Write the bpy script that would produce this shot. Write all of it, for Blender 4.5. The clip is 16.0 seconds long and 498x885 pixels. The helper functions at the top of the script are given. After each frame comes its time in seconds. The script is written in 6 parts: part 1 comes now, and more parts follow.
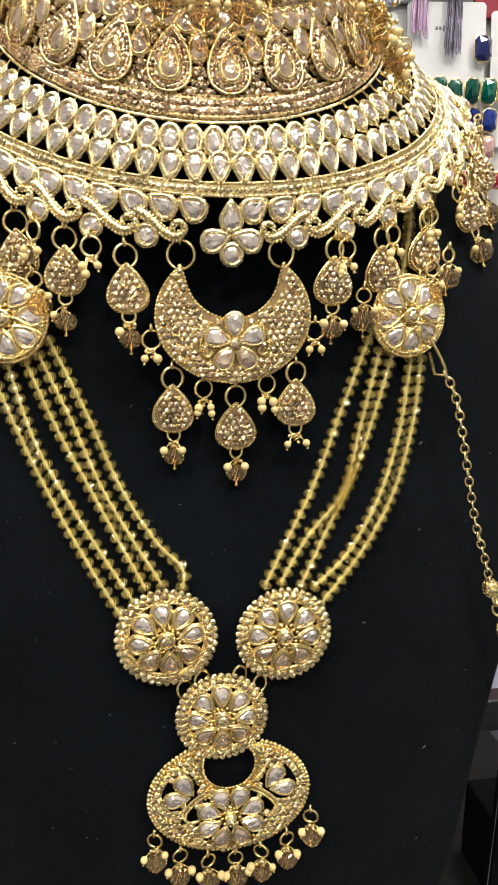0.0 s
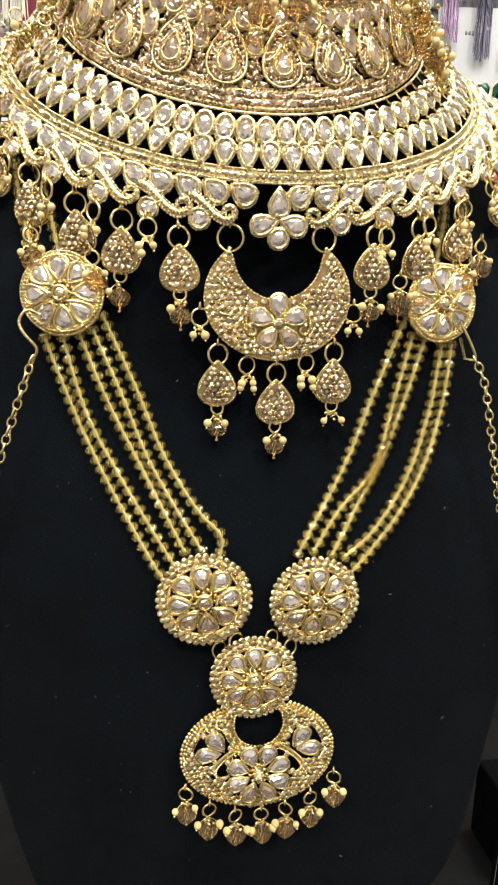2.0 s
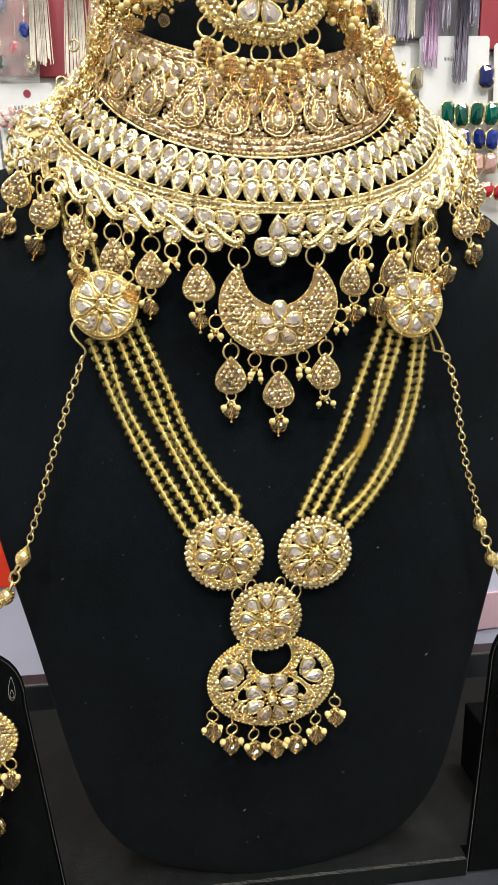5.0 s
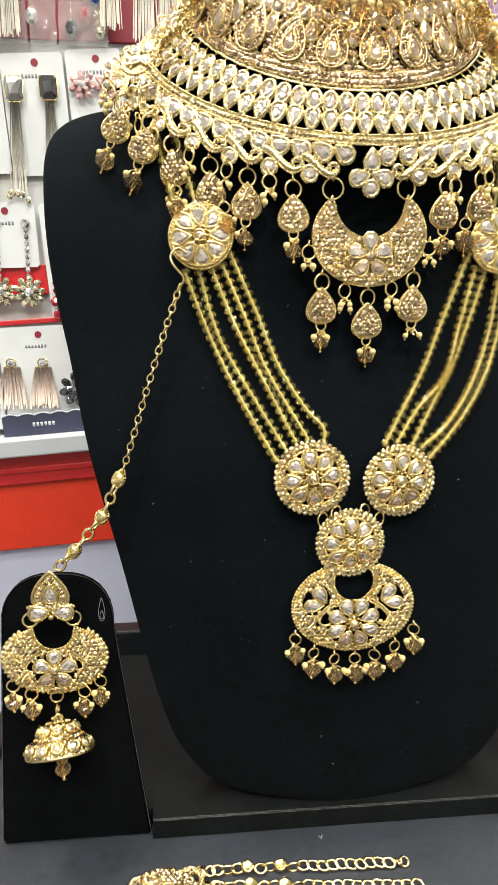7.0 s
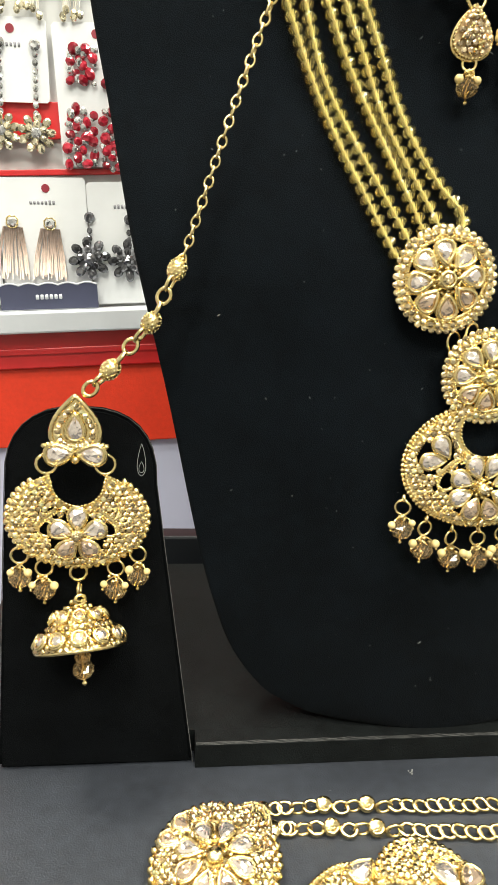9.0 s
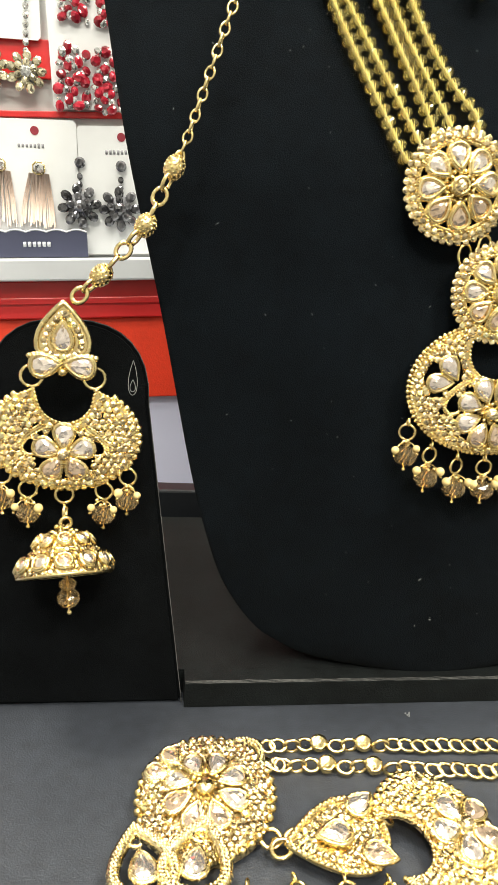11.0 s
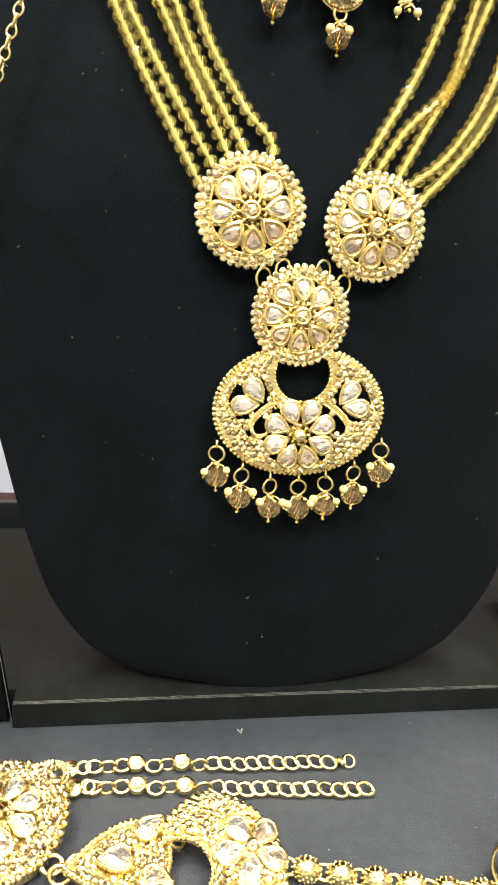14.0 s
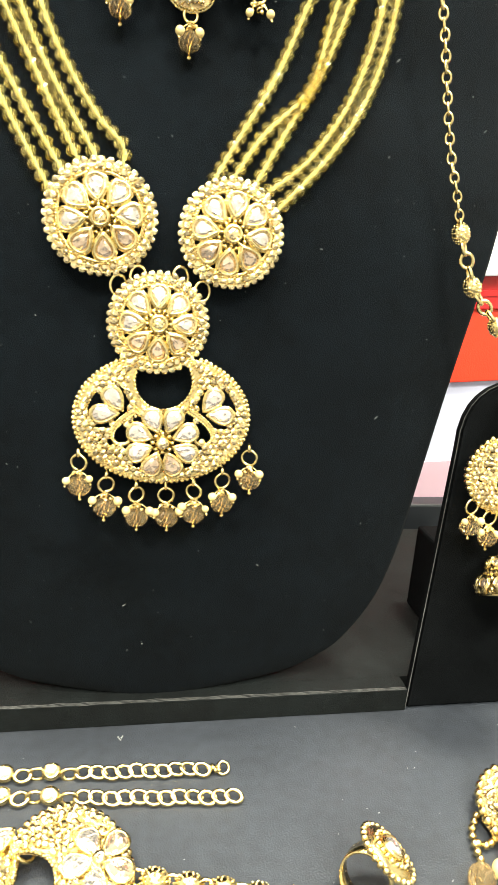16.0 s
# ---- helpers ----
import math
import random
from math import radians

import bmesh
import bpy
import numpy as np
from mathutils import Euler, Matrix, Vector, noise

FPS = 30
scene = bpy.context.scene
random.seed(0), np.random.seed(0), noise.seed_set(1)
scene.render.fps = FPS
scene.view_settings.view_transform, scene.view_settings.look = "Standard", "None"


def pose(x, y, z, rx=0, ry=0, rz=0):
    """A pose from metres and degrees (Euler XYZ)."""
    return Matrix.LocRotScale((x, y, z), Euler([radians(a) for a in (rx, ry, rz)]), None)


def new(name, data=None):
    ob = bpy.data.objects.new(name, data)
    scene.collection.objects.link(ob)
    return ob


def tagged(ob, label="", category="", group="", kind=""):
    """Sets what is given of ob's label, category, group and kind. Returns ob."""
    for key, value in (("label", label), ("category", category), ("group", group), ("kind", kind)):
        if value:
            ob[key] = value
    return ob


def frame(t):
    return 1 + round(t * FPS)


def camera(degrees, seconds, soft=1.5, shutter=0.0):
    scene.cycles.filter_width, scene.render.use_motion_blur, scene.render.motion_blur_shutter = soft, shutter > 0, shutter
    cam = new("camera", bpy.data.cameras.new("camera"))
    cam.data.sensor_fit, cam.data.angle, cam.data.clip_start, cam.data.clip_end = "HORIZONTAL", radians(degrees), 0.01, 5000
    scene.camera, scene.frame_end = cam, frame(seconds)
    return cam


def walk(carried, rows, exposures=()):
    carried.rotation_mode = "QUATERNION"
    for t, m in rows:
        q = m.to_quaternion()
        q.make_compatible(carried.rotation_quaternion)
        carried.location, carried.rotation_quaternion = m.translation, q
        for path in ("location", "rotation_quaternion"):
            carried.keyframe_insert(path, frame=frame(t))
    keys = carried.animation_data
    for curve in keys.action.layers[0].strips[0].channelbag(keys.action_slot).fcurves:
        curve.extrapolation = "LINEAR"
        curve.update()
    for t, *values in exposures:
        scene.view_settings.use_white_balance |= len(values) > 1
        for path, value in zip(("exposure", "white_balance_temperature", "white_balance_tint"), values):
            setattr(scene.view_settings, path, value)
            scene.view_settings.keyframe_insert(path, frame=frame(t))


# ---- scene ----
cam = camera(40.5, 16.0, 1.5)
METRES, EYE, TILT, LEAN, TURN = 0.4, 0.297, -12.5, 0.0, -9.0
ROWS = [
    (0.0, 0.0, 0.0, 0.0, 0.0, 0.0, -0.0),
    (0.5, -0.0174, -0.0022, -0.0028, 0.59, -0.07, -0.64),
    (1.0, -0.0356, -0.0011, -0.017, 0.62, -0.08, -0.99),
    (1.5, -0.0398, -0.0067, -0.0322, 0.69, -0.25, -1.81),
    (2.0, -0.0268, -0.0327, -0.0245, 0.63, 0.16, -1.66),
    (2.5, -0.0244, -0.0584, -0.0241, 1.43, 0.01, 0.1),
    (3.0, -0.0282, -0.0866, -0.0266, 1.43, 0.1, 0.4),
    (3.5, -0.0304, -0.1055, -0.0297, 1.23, 0.24, 0.09),
    (6.0, -0.0309, -0.2036, -0.0673, 1.45, 0.71, -0.44),
    (6.5, -0.0557, -0.2148, -0.0852, 1.85, 1.06, -0.59),
    (7.0, -0.101, -0.1912, -0.1283, 2.92, 0.31, -1.08),
    (7.5, -0.1415, -0.1459, -0.1593, 2.15, 0.27, -1.68),
    (8.0, -0.1889, -0.1001, -0.178, 3.18, -0.5, -2.66),
    (8.5, -0.2048, -0.0492, -0.2266, 2.61, -1.1, -3.52),
    (9.0, -0.2022, 0.0112, -0.2825, 1.74, -2.03, -3.38),
    (11.5, -0.2075, 0.0389, -0.3437, 0.65, -2.74, -4.47),
    (12.0, -0.1824, 0.035, -0.3417, 0.85, -2.77, -4.59),
    (12.5, -0.1402, 0.0328, -0.3258, -0.03, -2.06, -4.02),
    (13.0, -0.1129, 0.0346, -0.3142, -0.43, -1.93, -3.83),
    (13.5, -0.0896, 0.0349, -0.3139, -0.54, -2.31, -3.86),
    (14.0, -0.0646, 0.0392, -0.3109, -0.57, -3.0, -4.02),
    (14.5, -0.0452, 0.0412, -0.3089, -0.4, -3.2, -3.93),
    (15.0, -0.0281, 0.0392, -0.2986, -0.32, -3.22, -4.11),
    (15.5, 0.0017, 0.037, -0.2886, -0.72, -3.27, -4.04),
    (16.0, 0.0375, 0.0433, -0.2896, -1.51, -3.77, -3.79),
]
EXPOSURES = [(0.0, 0.13, 6650, 11), (2.0, 0.20, 6600, 10.5), (6.0, 0.29, 6580, 7), (9.0, 0.65, 6780, 4), (11.5, 0.79, 6950, 5), (14.5, 1.28, 7000, 1.5), (16.0, 1.54, 7000, 0.5)]
walk(cam, [(t, pose(0, 0, EYE, TILT, LEAN, TURN) @ pose(METRES * x, METRES * y, METRES * z, 90 + pitch, roll, yaw)) for t, x, y, z, yaw, pitch, roll in ROWS],
     exposures=EXPOSURES)

# ---- room light ----
world = bpy.data.worlds.new("shop_air")
scene.world = world
world.use_nodes = True
world.node_tree.nodes["Background"].inputs[0].default_value = (0.9, 0.95, 1.0, 1)
world.node_tree.nodes["Background"].inputs[1].default_value = 0.05


def area_lamp(name, x, y, z, sx, sy, watts, colour=(1.0, 0.97, 0.92)):
    data = bpy.data.lights.new(name, "AREA")
    data.shape, data.size, data.size_y, data.energy, data.color = "RECTANGLE", sx, sy, watts, colour
    ob = new(name, data)
    ob.matrix_basis = pose(x, y, z)
    return ob


# ---- materials ----
def material(name, colour, rough=0.5, metal=0.0, vary=0.0, scale=300.0, bump=0.0, bump_scale=800.0, coat=0.0, spec=0.5,
             second=None, sheen=0.0, per_piece=0.0, rough_vary=0.0):
    """Principled surface with colour variation at two scales, fine relief and, if asked, a shift from piece to piece."""
    m = bpy.data.materials.new(name)
    m.use_nodes = True
    nt = m.node_tree
    n, l = nt.nodes, nt.links
    b = n["Principled BSDF"]
    b.inputs["Base Color"].default_value = (*colour, 1)
    b.inputs["Roughness"].default_value = rough
    b.inputs["Metallic"].default_value = metal
    b.inputs["Coat Weight"].default_value = coat
    b.inputs["Coat Roughness"].default_value = 0.08
    b.inputs["Specular IOR Level"].default_value = spec
    if sheen:
        b.inputs["Sheen Weight"].default_value = sheen
        b.inputs["Sheen Roughness"].default_value = 0.5
    geo = n.new("ShaderNodeNewGeometry")
    out = None
    if vary:
        big = n.new("ShaderNodeTexNoise")
        big.inputs["Scale"].default_value = scale * 0.12
        big.inputs["Detail"].default_value = 3
        fine = n.new("ShaderNodeTexNoise")
        fine.inputs["Scale"].default_value = scale
        fine.inputs["Detail"].default_value = 4
        add = n.new("ShaderNodeMath")
        add.operation = "ADD"
        for tex, k in ((big, 0), (fine, 1)):
            l.new(geo.outputs["Position"], tex.inputs["Vector"])
            l.new(tex.outputs["Fac"], add.inputs[k])
        ramp = n.new("ShaderNodeMapRange")
        ramp.inputs[1].default_value, ramp.inputs[2].default_value = 0.7, 1.3
        l.new(add.outputs[0], ramp.inputs[0])
        mix = n.new("ShaderNodeMix")
        mix.data_type = "RGBA"
        low = second or tuple(c * (1 - vary) for c in colour)
        mix.inputs[6].default_value = (*low, 1)
        mix.inputs[7].default_value = (*(min(1, c * (1 + vary * 0.4)) for c in colour), 1)
        l.new(ramp.outputs[0], mix.inputs[0])
        out = mix.outputs[2]
        if rough_vary:
            rr = n.new("ShaderNodeMapRange")
            rr.inputs[1].default_value, rr.inputs[2].default_value = 0.35, 0.7
            rr.inputs[3].default_value, rr.inputs[4].default_value = max(0.02, rough - rough_vary), rough + rough_vary
            l.new(fine.outputs["Fac"], rr.inputs[0])
            l.new(rr.outputs[0], b.inputs["Roughness"])
    if per_piece:
        info = n.new("ShaderNodeObjectInfo")
        isl = n.new("ShaderNodeMath")
        isl.operation = "ADD"
        l.new(info.outputs["Random"], isl.inputs[0])
        l.new(geo.outputs["Random Per Island"], isl.inputs[1])
        fr = n.new("ShaderNodeMath")
        fr.operation = "FRACT"
        l.new(isl.outputs[0], fr.inputs[0])
        mr = n.new("ShaderNodeMapRange")
        mr.inputs[3].default_value, mr.inputs[4].default_value = 1 - per_piece, 1 + per_piece * 0.5
        l.new(fr.outputs[0], mr.inputs[0])
        hsv = n.new("ShaderNodeHueSaturation")
        if out:
            l.new(out, hsv.inputs["Color"])
        else:
            hsv.inputs["Color"].default_value = (*colour, 1)
        l.new(mr.outputs[0], hsv.inputs["Value"])
        out = hsv.outputs[0]
    if out:
        l.new(out, b.inputs["Base Color"])
    if bump:
        tex = n.new("ShaderNodeTexNoise")
        tex.inputs["Scale"].default_value = bump_scale
        tex.inputs["Detail"].default_value = 5
        l.new(geo.outputs["Position"], tex.inputs["Vector"])
        bp = n.new("ShaderNodeBump")
        bp.inputs["Strength"].default_value = bump
        bp.inputs["Distance"].default_value = 0.0006
        l.new(tex.outputs["Fac"], bp.inputs["Height"])
        l.new(bp.outputs[0], b.inputs["Normal"])
    return m


def crystal(name, colour, clear=0.45, ior=1.5, solid=0.94):
    """Cut glass: refracting glass mixed with straight see-through, so that light reaches the thread inside."""
    m = bpy.data.materials.new(name)
    m.use_nodes = True
    nt = m.node_tree
    n, l = nt.nodes, nt.links
    b = n["Principled BSDF"]
    b.inputs["Base Color"].default_value = (*colour, 1)
    b.inputs["Roughness"].default_value = 0.025
    b.inputs["Transmission Weight"].default_value = solid
    b.inputs["IOR"].default_value = ior
    t = n.new("ShaderNodeBsdfTransparent")
    t.inputs[0].default_value = (*(c ** 0.5 for c in colour), 1)
    mix = n.new("ShaderNodeMixShader")
    mix.inputs[0].default_value = clear
    l.new(b.outputs[0], mix.inputs[1])
    l.new(t.outputs[0], mix.inputs[2])
    l.new(mix.outputs[0], n["Material Output"].inputs["Surface"])
    return m


def foil_stone(name, colour, metal=0.85, depth=0.0007, per_piece=0.15, scale=400, coat=1.0):
    """A clear stone over crumpled foil: uneven mirror under a smooth glass coat."""
    m = material(name, colour, 0.07, metal, coat=coat, per_piece=per_piece)
    nt = m.node_tree
    n, l = nt.nodes, nt.links
    geo = n.new("ShaderNodeNewGeometry")
    cells = n.new("ShaderNodeTexVoronoi")
    cells.inputs["Scale"].default_value = scale
    wave = n.new("ShaderNodeTexNoise")
    wave.inputs["Scale"].default_value = scale * 0.82
    wave.inputs["Detail"].default_value = 1.5
    add = n.new("ShaderNodeMath")
    add.operation = "ADD"
    bp = n.new("ShaderNodeBump")
    bp.inputs["Strength"].default_value = 0.5
    bp.inputs["Distance"].default_value = depth
    for tex, k, out in ((cells, 0, "Distance"), (wave, 1, "Fac")):
        l.new(geo.outputs["Position"], tex.inputs["Vector"])
        l.new(tex.outputs[out], add.inputs[k])
    l.new(add.outputs[0], bp.inputs["Height"])
    l.new(bp.outputs[0], n["Principled BSDF"].inputs["Normal"])
    return m


GOLD = material("gold_plate", (0.90, 0.715, 0.345), 0.20, 1.0, 0.22, 900, 0.25, 1600, rough_vary=0.08)
GOLD_OLD = material("antique_gold", (0.69, 0.52, 0.27), 0.28, 1.0, 0.35, 900, 0.35, 1600, rough_vary=0.1)
GOLD_PALE = material("pale_gold_plate", (0.92, 0.765, 0.43), 0.24, 1.0, 0.16, 900, 0.25, 1600, rough_vary=0.08)
# darker gold ground; its colour gives the dark gaps between packed stones
DARK_GOLD = material("dark_gold_ground", (0.50, 0.36, 0.19), 0.35, 1.0, 0.35, 900, 0.3, 1600)
STONE = foil_stone("foiled_clear_stone", (0.93, 0.82, 0.73))
PAVE_ROSE = foil_stone("rose_pave", (0.84, 0.61, 0.38), 0.96, 0.00055, 0.55, 1150, 0.3)
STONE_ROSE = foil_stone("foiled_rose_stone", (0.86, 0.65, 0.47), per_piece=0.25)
PAVE = foil_stone("champagne_pave", (0.89, 0.69, 0.44), 0.96, 0.00055, 0.55, 1150, 0.35)
PAVE_LIGHT = foil_stone("pale_pave", (0.95, 0.75, 0.43), 0.96, 0.00055, 0.55, 1150, 0.35)
BEAD = crystal("champagne_bead_glass", (0.98, 0.81, 0.34), 0.22, 1.66, 0.955)
TOPAZ = crystal("topaz_bead_glass", (1.0, 0.73, 0.38), 0.13, 1.58, 0.955)
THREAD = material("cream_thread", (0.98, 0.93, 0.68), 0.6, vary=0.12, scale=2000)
PEARL = material("cream_pearl", (0.78, 0.60, 0.26), 0.20, vary=0.12, scale=500, coat=0.6)
VELVET = material("black_velvet", (0.0026, 0.0043, 0.0061), 0.95, vary=0.5, scale=260, bump=0.5, bump_scale=3000, spec=0.08, sheen=0.015)
FLOCK = material("black_flocked_board", (0.0026, 0.0032, 0.0038), 0.85, vary=0.5, scale=500, bump=0.5, bump_scale=2500, spec=0.06)
BOARD = material("black_leatherette_board", (0.0055, 0.0072, 0.0074), 0.68, vary=0.6, scale=160, bump=0.6, bump_scale=1800, spec=0.18)
LEATHER = material("grey_leatherette", (0.0285, 0.0325, 0.0415), 0.50, vary=0.30, scale=220, bump=0.3, bump_scale=1500, spec=0.45)
SEAM = material("worn_grey_edge", (0.055, 0.055, 0.053), 0.8, vary=0.95, scale=500)
LINT = material("grey_lint", (0.30, 0.31, 0.30), 0.9, vary=0.3, scale=900)
BLACK_PLASTIC = material("black_gloss_rim", (0.010, 0.012, 0.015), 0.42, vary=0.3, scale=60)
CARD = material("white_card", (0.72, 0.73, 0.74), 0.55, vary=0.06, scale=60)
PANEL = material("white_back_panel", (0.58, 0.58, 0.57), 0.6, vary=0.12, scale=25)
LEDGE = material("pale_grey_ledge", (0.55, 0.57, 0.60), 0.4, vary=0.1, scale=40)
RED = material("red_strip", (0.60, 0.022, 0.024), 0.3, vary=0.2, scale=30)
RED_MESH = material("red_woven_band", (0.80, 0.045, 0.014), 0.5, vary=0.10, scale=300, bump=0.35, bump_scale=900)
LILAC = material("lilac_wall", (0.60, 0.61, 0.78), 0.6, vary=0.06, scale=20)
PINK_PANEL = material("pink_strip", (0.62, 0.42, 0.50), 0.5, vary=0.06, scale=20)
NAVY = material("navy_box_card", (0.05, 0.055, 0.10), 0.5, vary=0.2, scale=60)
PRINT = material("grey_print", (0.25, 0.25, 0.27), 0.6)
DOT = material("dark_red_dot", (0.25, 0.015, 0.03), 0.5)
CLEAR_GEM = material("clear_rhinestone", (0.80, 0.80, 0.78), 0.08, 0.8, coat=1.0, per_piece=0.5)
GOLD_GEM = material("straw_rhinestone", (0.80, 0.72, 0.50), 0.1, 0.8, coat=1.0, per_piece=0.4)
RED_GEM = material("ruby_rhinestone", (0.42, 0.02, 0.04), 0.06, 0.3, coat=1.0, per_piece=0.5)
GREY_GEM = material("smoke_rhinestone", (0.14, 0.14, 0.15), 0.06, 0.6, coat=1.0, per_piece=0.6)
GREEN_GEM = material("emerald_rhinestone", (0.0, 0.115, 0.08), 0.05, 0.45, coat=1.0, per_piece=0.5)
BLUE_GEM = material("sapphire_rhinestone", (0.01, 0.03, 0.22), 0.05, 0.4, coat=1.0, per_piece=0.4)
PINK_GEM = material("blush_rhinestone", (0.75, 0.45, 0.42), 0.12, 0.3, coat=1.0, per_piece=0.3)
PEACH = material("peach_tassel", (0.78, 0.60, 0.50), 0.7, vary=0.2, scale=300)
PALE_TASSEL = material("pale_silver_tassel", (0.36, 0.33, 0.27), 0.55, 0.1, vary=0.3, scale=600)
GOLD_TASSEL = material("gold_thread_tassel", (0.72, 0.55, 0.22), 0.35, 0.6, vary=0.3, scale=600)
DARK_TASSEL = material("dark_chain_tassel", (0.08, 0.07, 0.10), 0.3, 0.7, vary=0.4, scale=900)
PLUM_TASSEL = material("plum_chain_tassel", (0.20, 0.12, 0.20), 0.3, 0.7, vary=0.4, scale=900)
POUCH = crystal("clear_pouch_film", (0.90, 0.90, 0.89), 0.72, 1.2, 0.55)
GREY_BACKING = material("backdrop_grey", (0.16, 0.16, 0.17), 0.5, vary=0.25, scale=60)
WALL = material("shop_wall", (0.38, 0.38, 0.37), 0.7, vary=0.08, scale=10)
CEILING = material("shop_ceiling", (0.55, 0.55, 0.54), 0.8, vary=0.05, scale=10)
FLOOR = material("shop_floor", (0.12, 0.115, 0.11), 0.4, vary=0.2, scale=10)
LAMP_BODY = material("lamp_housing", (0.7, 0.7, 0.7), 0.5)

# ---- building helpers ----
PI = math.pi
rnd = random.Random(7)


def T(x=0.0, y=0.0, z=0.0):
    return Matrix.Translation((x, y, z))


def RX(a):
    return Matrix.Rotation(radians(a), 4, "X")


def RY(a):
    return Matrix.Rotation(radians(a), 4, "Y")


def RZ(a):
    return Matrix.Rotation(radians(a), 4, "Z")


def SC(x, y=None, z=None):
    return Matrix.Diagonal((x, x if y is None else y, x if z is None else z, 1))


def upright(x, y, z, lean=0.0, yaw=0.0, roll=0.0):
    """Local x to the right, local y up, local z towards the viewer; lean: degrees by which the top goes back."""
    return T(x, y, z) @ RZ(yaw) @ RX(90 - lean) @ RZ(roll)


class Build:
    """Gathers many small shapes into one mesh."""

    def __init__(self):
        self.v, self.f, self.n = [], [], 0

    def add(self, shape, m=None):
        v, f = shape
        if m is not None:
            a = np.array(m)
            v = v @ a[:3, :3].T + a[:3, 3]
        self.v.append(v)
        n = self.n
        self.f.extend([tuple(i + n for i in face) for face in f])
        self.n += len(v)
        return self

    def mesh(self, name, mat, smooth=True):
        me = bpy.data.meshes.new(name)
        me.from_pydata(np.concatenate(self.v).tolist(), [], self.f)
        me.materials.append(mat)
        me.polygons.foreach_set("use_smooth", [smooth] * len(me.polygons))
        me.update()
        return me


WORLD_OF = {}


def thing(name, x, y, z, label, category, group="", kind=""):
    ob = new(name)
    ob.empty_display_size = 0.01
    ob.matrix_basis = T(x, y, z)
    WORLD_OF[ob] = T(x, y, z)
    return tagged(ob, label, category, group, kind)


def part(name, what, mat, parent, label="", smooth=True, m=None, kind=""):
    """Links a Build, or a finished mesh, as one object under a thing or a part; m is its pose in the world."""
    me = what.mesh(name, mat, smooth) if isinstance(what, Build) else what
    ob = new(name, me)
    m = m or Matrix.Identity(4)
    ob.parent = parent
    ob.matrix_parent_inverse = WORLD_OF[parent].inverted()
    ob.matrix_basis = m
    WORLD_OF[ob] = m
    return tagged(ob, label, kind=kind)


def solid(name, what, mat, label, category, kind="", smooth=False):
    ob = new(name, what.mesh(name, mat, smooth))
    WORLD_OF[ob] = Matrix.Identity(4)
    return tagged(ob, label, category, kind=kind)


def lathe(profile, n=12, twist=0.0):
    v, f = [], []
    for k, (r, z) in enumerate(profile):
        for i in range(n):
            a = 2 * PI * (i + twist * k) / n
            v.append((r * math.cos(a), r * math.sin(a), z))
    for k in range(len(profile) - 1):
        for i in range(n):
            j = (i + 1) % n
            f.append((k * n + i, k * n + j, (k + 1) * n + j, (k + 1) * n + i))
    f.append(tuple(reversed(range(n))))
    f.append(tuple(range((len(profile) - 1) * n, len(profile) * n)))
    return np.array(v), f


def ball(n=8, m=5):
    return lathe([(max(0.02, math.sin(PI * k / m)), -math.cos(PI * k / m)) for k in range(m + 1)], n)


def torus(R, r, n=16, m=6, sx=1.0, sy=1.0):
    v, f = [], []
    for i in range(n):
        a = 2 * PI * i / n
        for j in range(m):
            b = 2 * PI * j / m
            v.append((sx * (R + r * math.cos(b)) * math.cos(a), sy * (R + r * math.cos(b)) * math.sin(a), r * math.sin(b)))
    for i in range(n):
        for j in range(m):
            i2, j2 = (i + 1) % n, (j + 1) % m
            f.append((i * m + j, i2 * m + j, i2 * m + j2, i * m + j2))
    return np.array(v), f


def tube(points, r, m=6, closed=False, taper=None):
    p = [Vector(q) for q in points]
    n = len(p)
    v, f = [], []
    side = None
    for i in range(n):
        a = p[(i - 1) % n] if closed or i else p[i]
        b = p[(i + 1) % n] if closed or i < n - 1 else p[i]
        d = (b - a).normalized()
        if side is None:
            side = d.orthogonal().normalized()
        side = (side - d * side.dot(d)).normalized()
        up = d.cross(side)
        rr = r * (taper(i / (n - 1)) if taper else 1.0)
        for j in range(m):
            w = 2 * PI * j / m
            v.append(tuple(p[i] + (side * math.cos(w) + up * math.sin(w)) * rr))
    for i in range(n if closed else n - 1):
        for j in range(m):
            i2, j2 = (i + 1) % n, (j + 1) % m
            f.append((i * m + j, i * m + j2, i2 * m + j2, i2 * m + j))
    if not closed:
        f.append(tuple(range(m)))
        f.append(tuple(reversed(range((n - 1) * m, n * m))))
    return np.array(v), f


def drop_line(w, h, n=18):
    """A teardrop with its tip up."""
    out = []
    for i in range(n):
        t = 2 * PI * i / n
        out.append((-w / 2 * math.sin(t) * abs(math.sin(t / 2)) / 0.77, h / 2 * math.cos(t)))
    return out


def oval_line(w, h, n=16):
    return [(w / 2 * math.cos(2 * PI * i / n), h / 2 * math.sin(2 * PI * i / n)) for i in range(n)]


def rect_line(w, h, c):
    a, b = w / 2, h / 2
    return [(-a + c, -b), (a - c, -b), (a, -b + c), (a, b - c), (a - c, b), (-a + c, b), (-a, b - c), (-a, -b + c)]


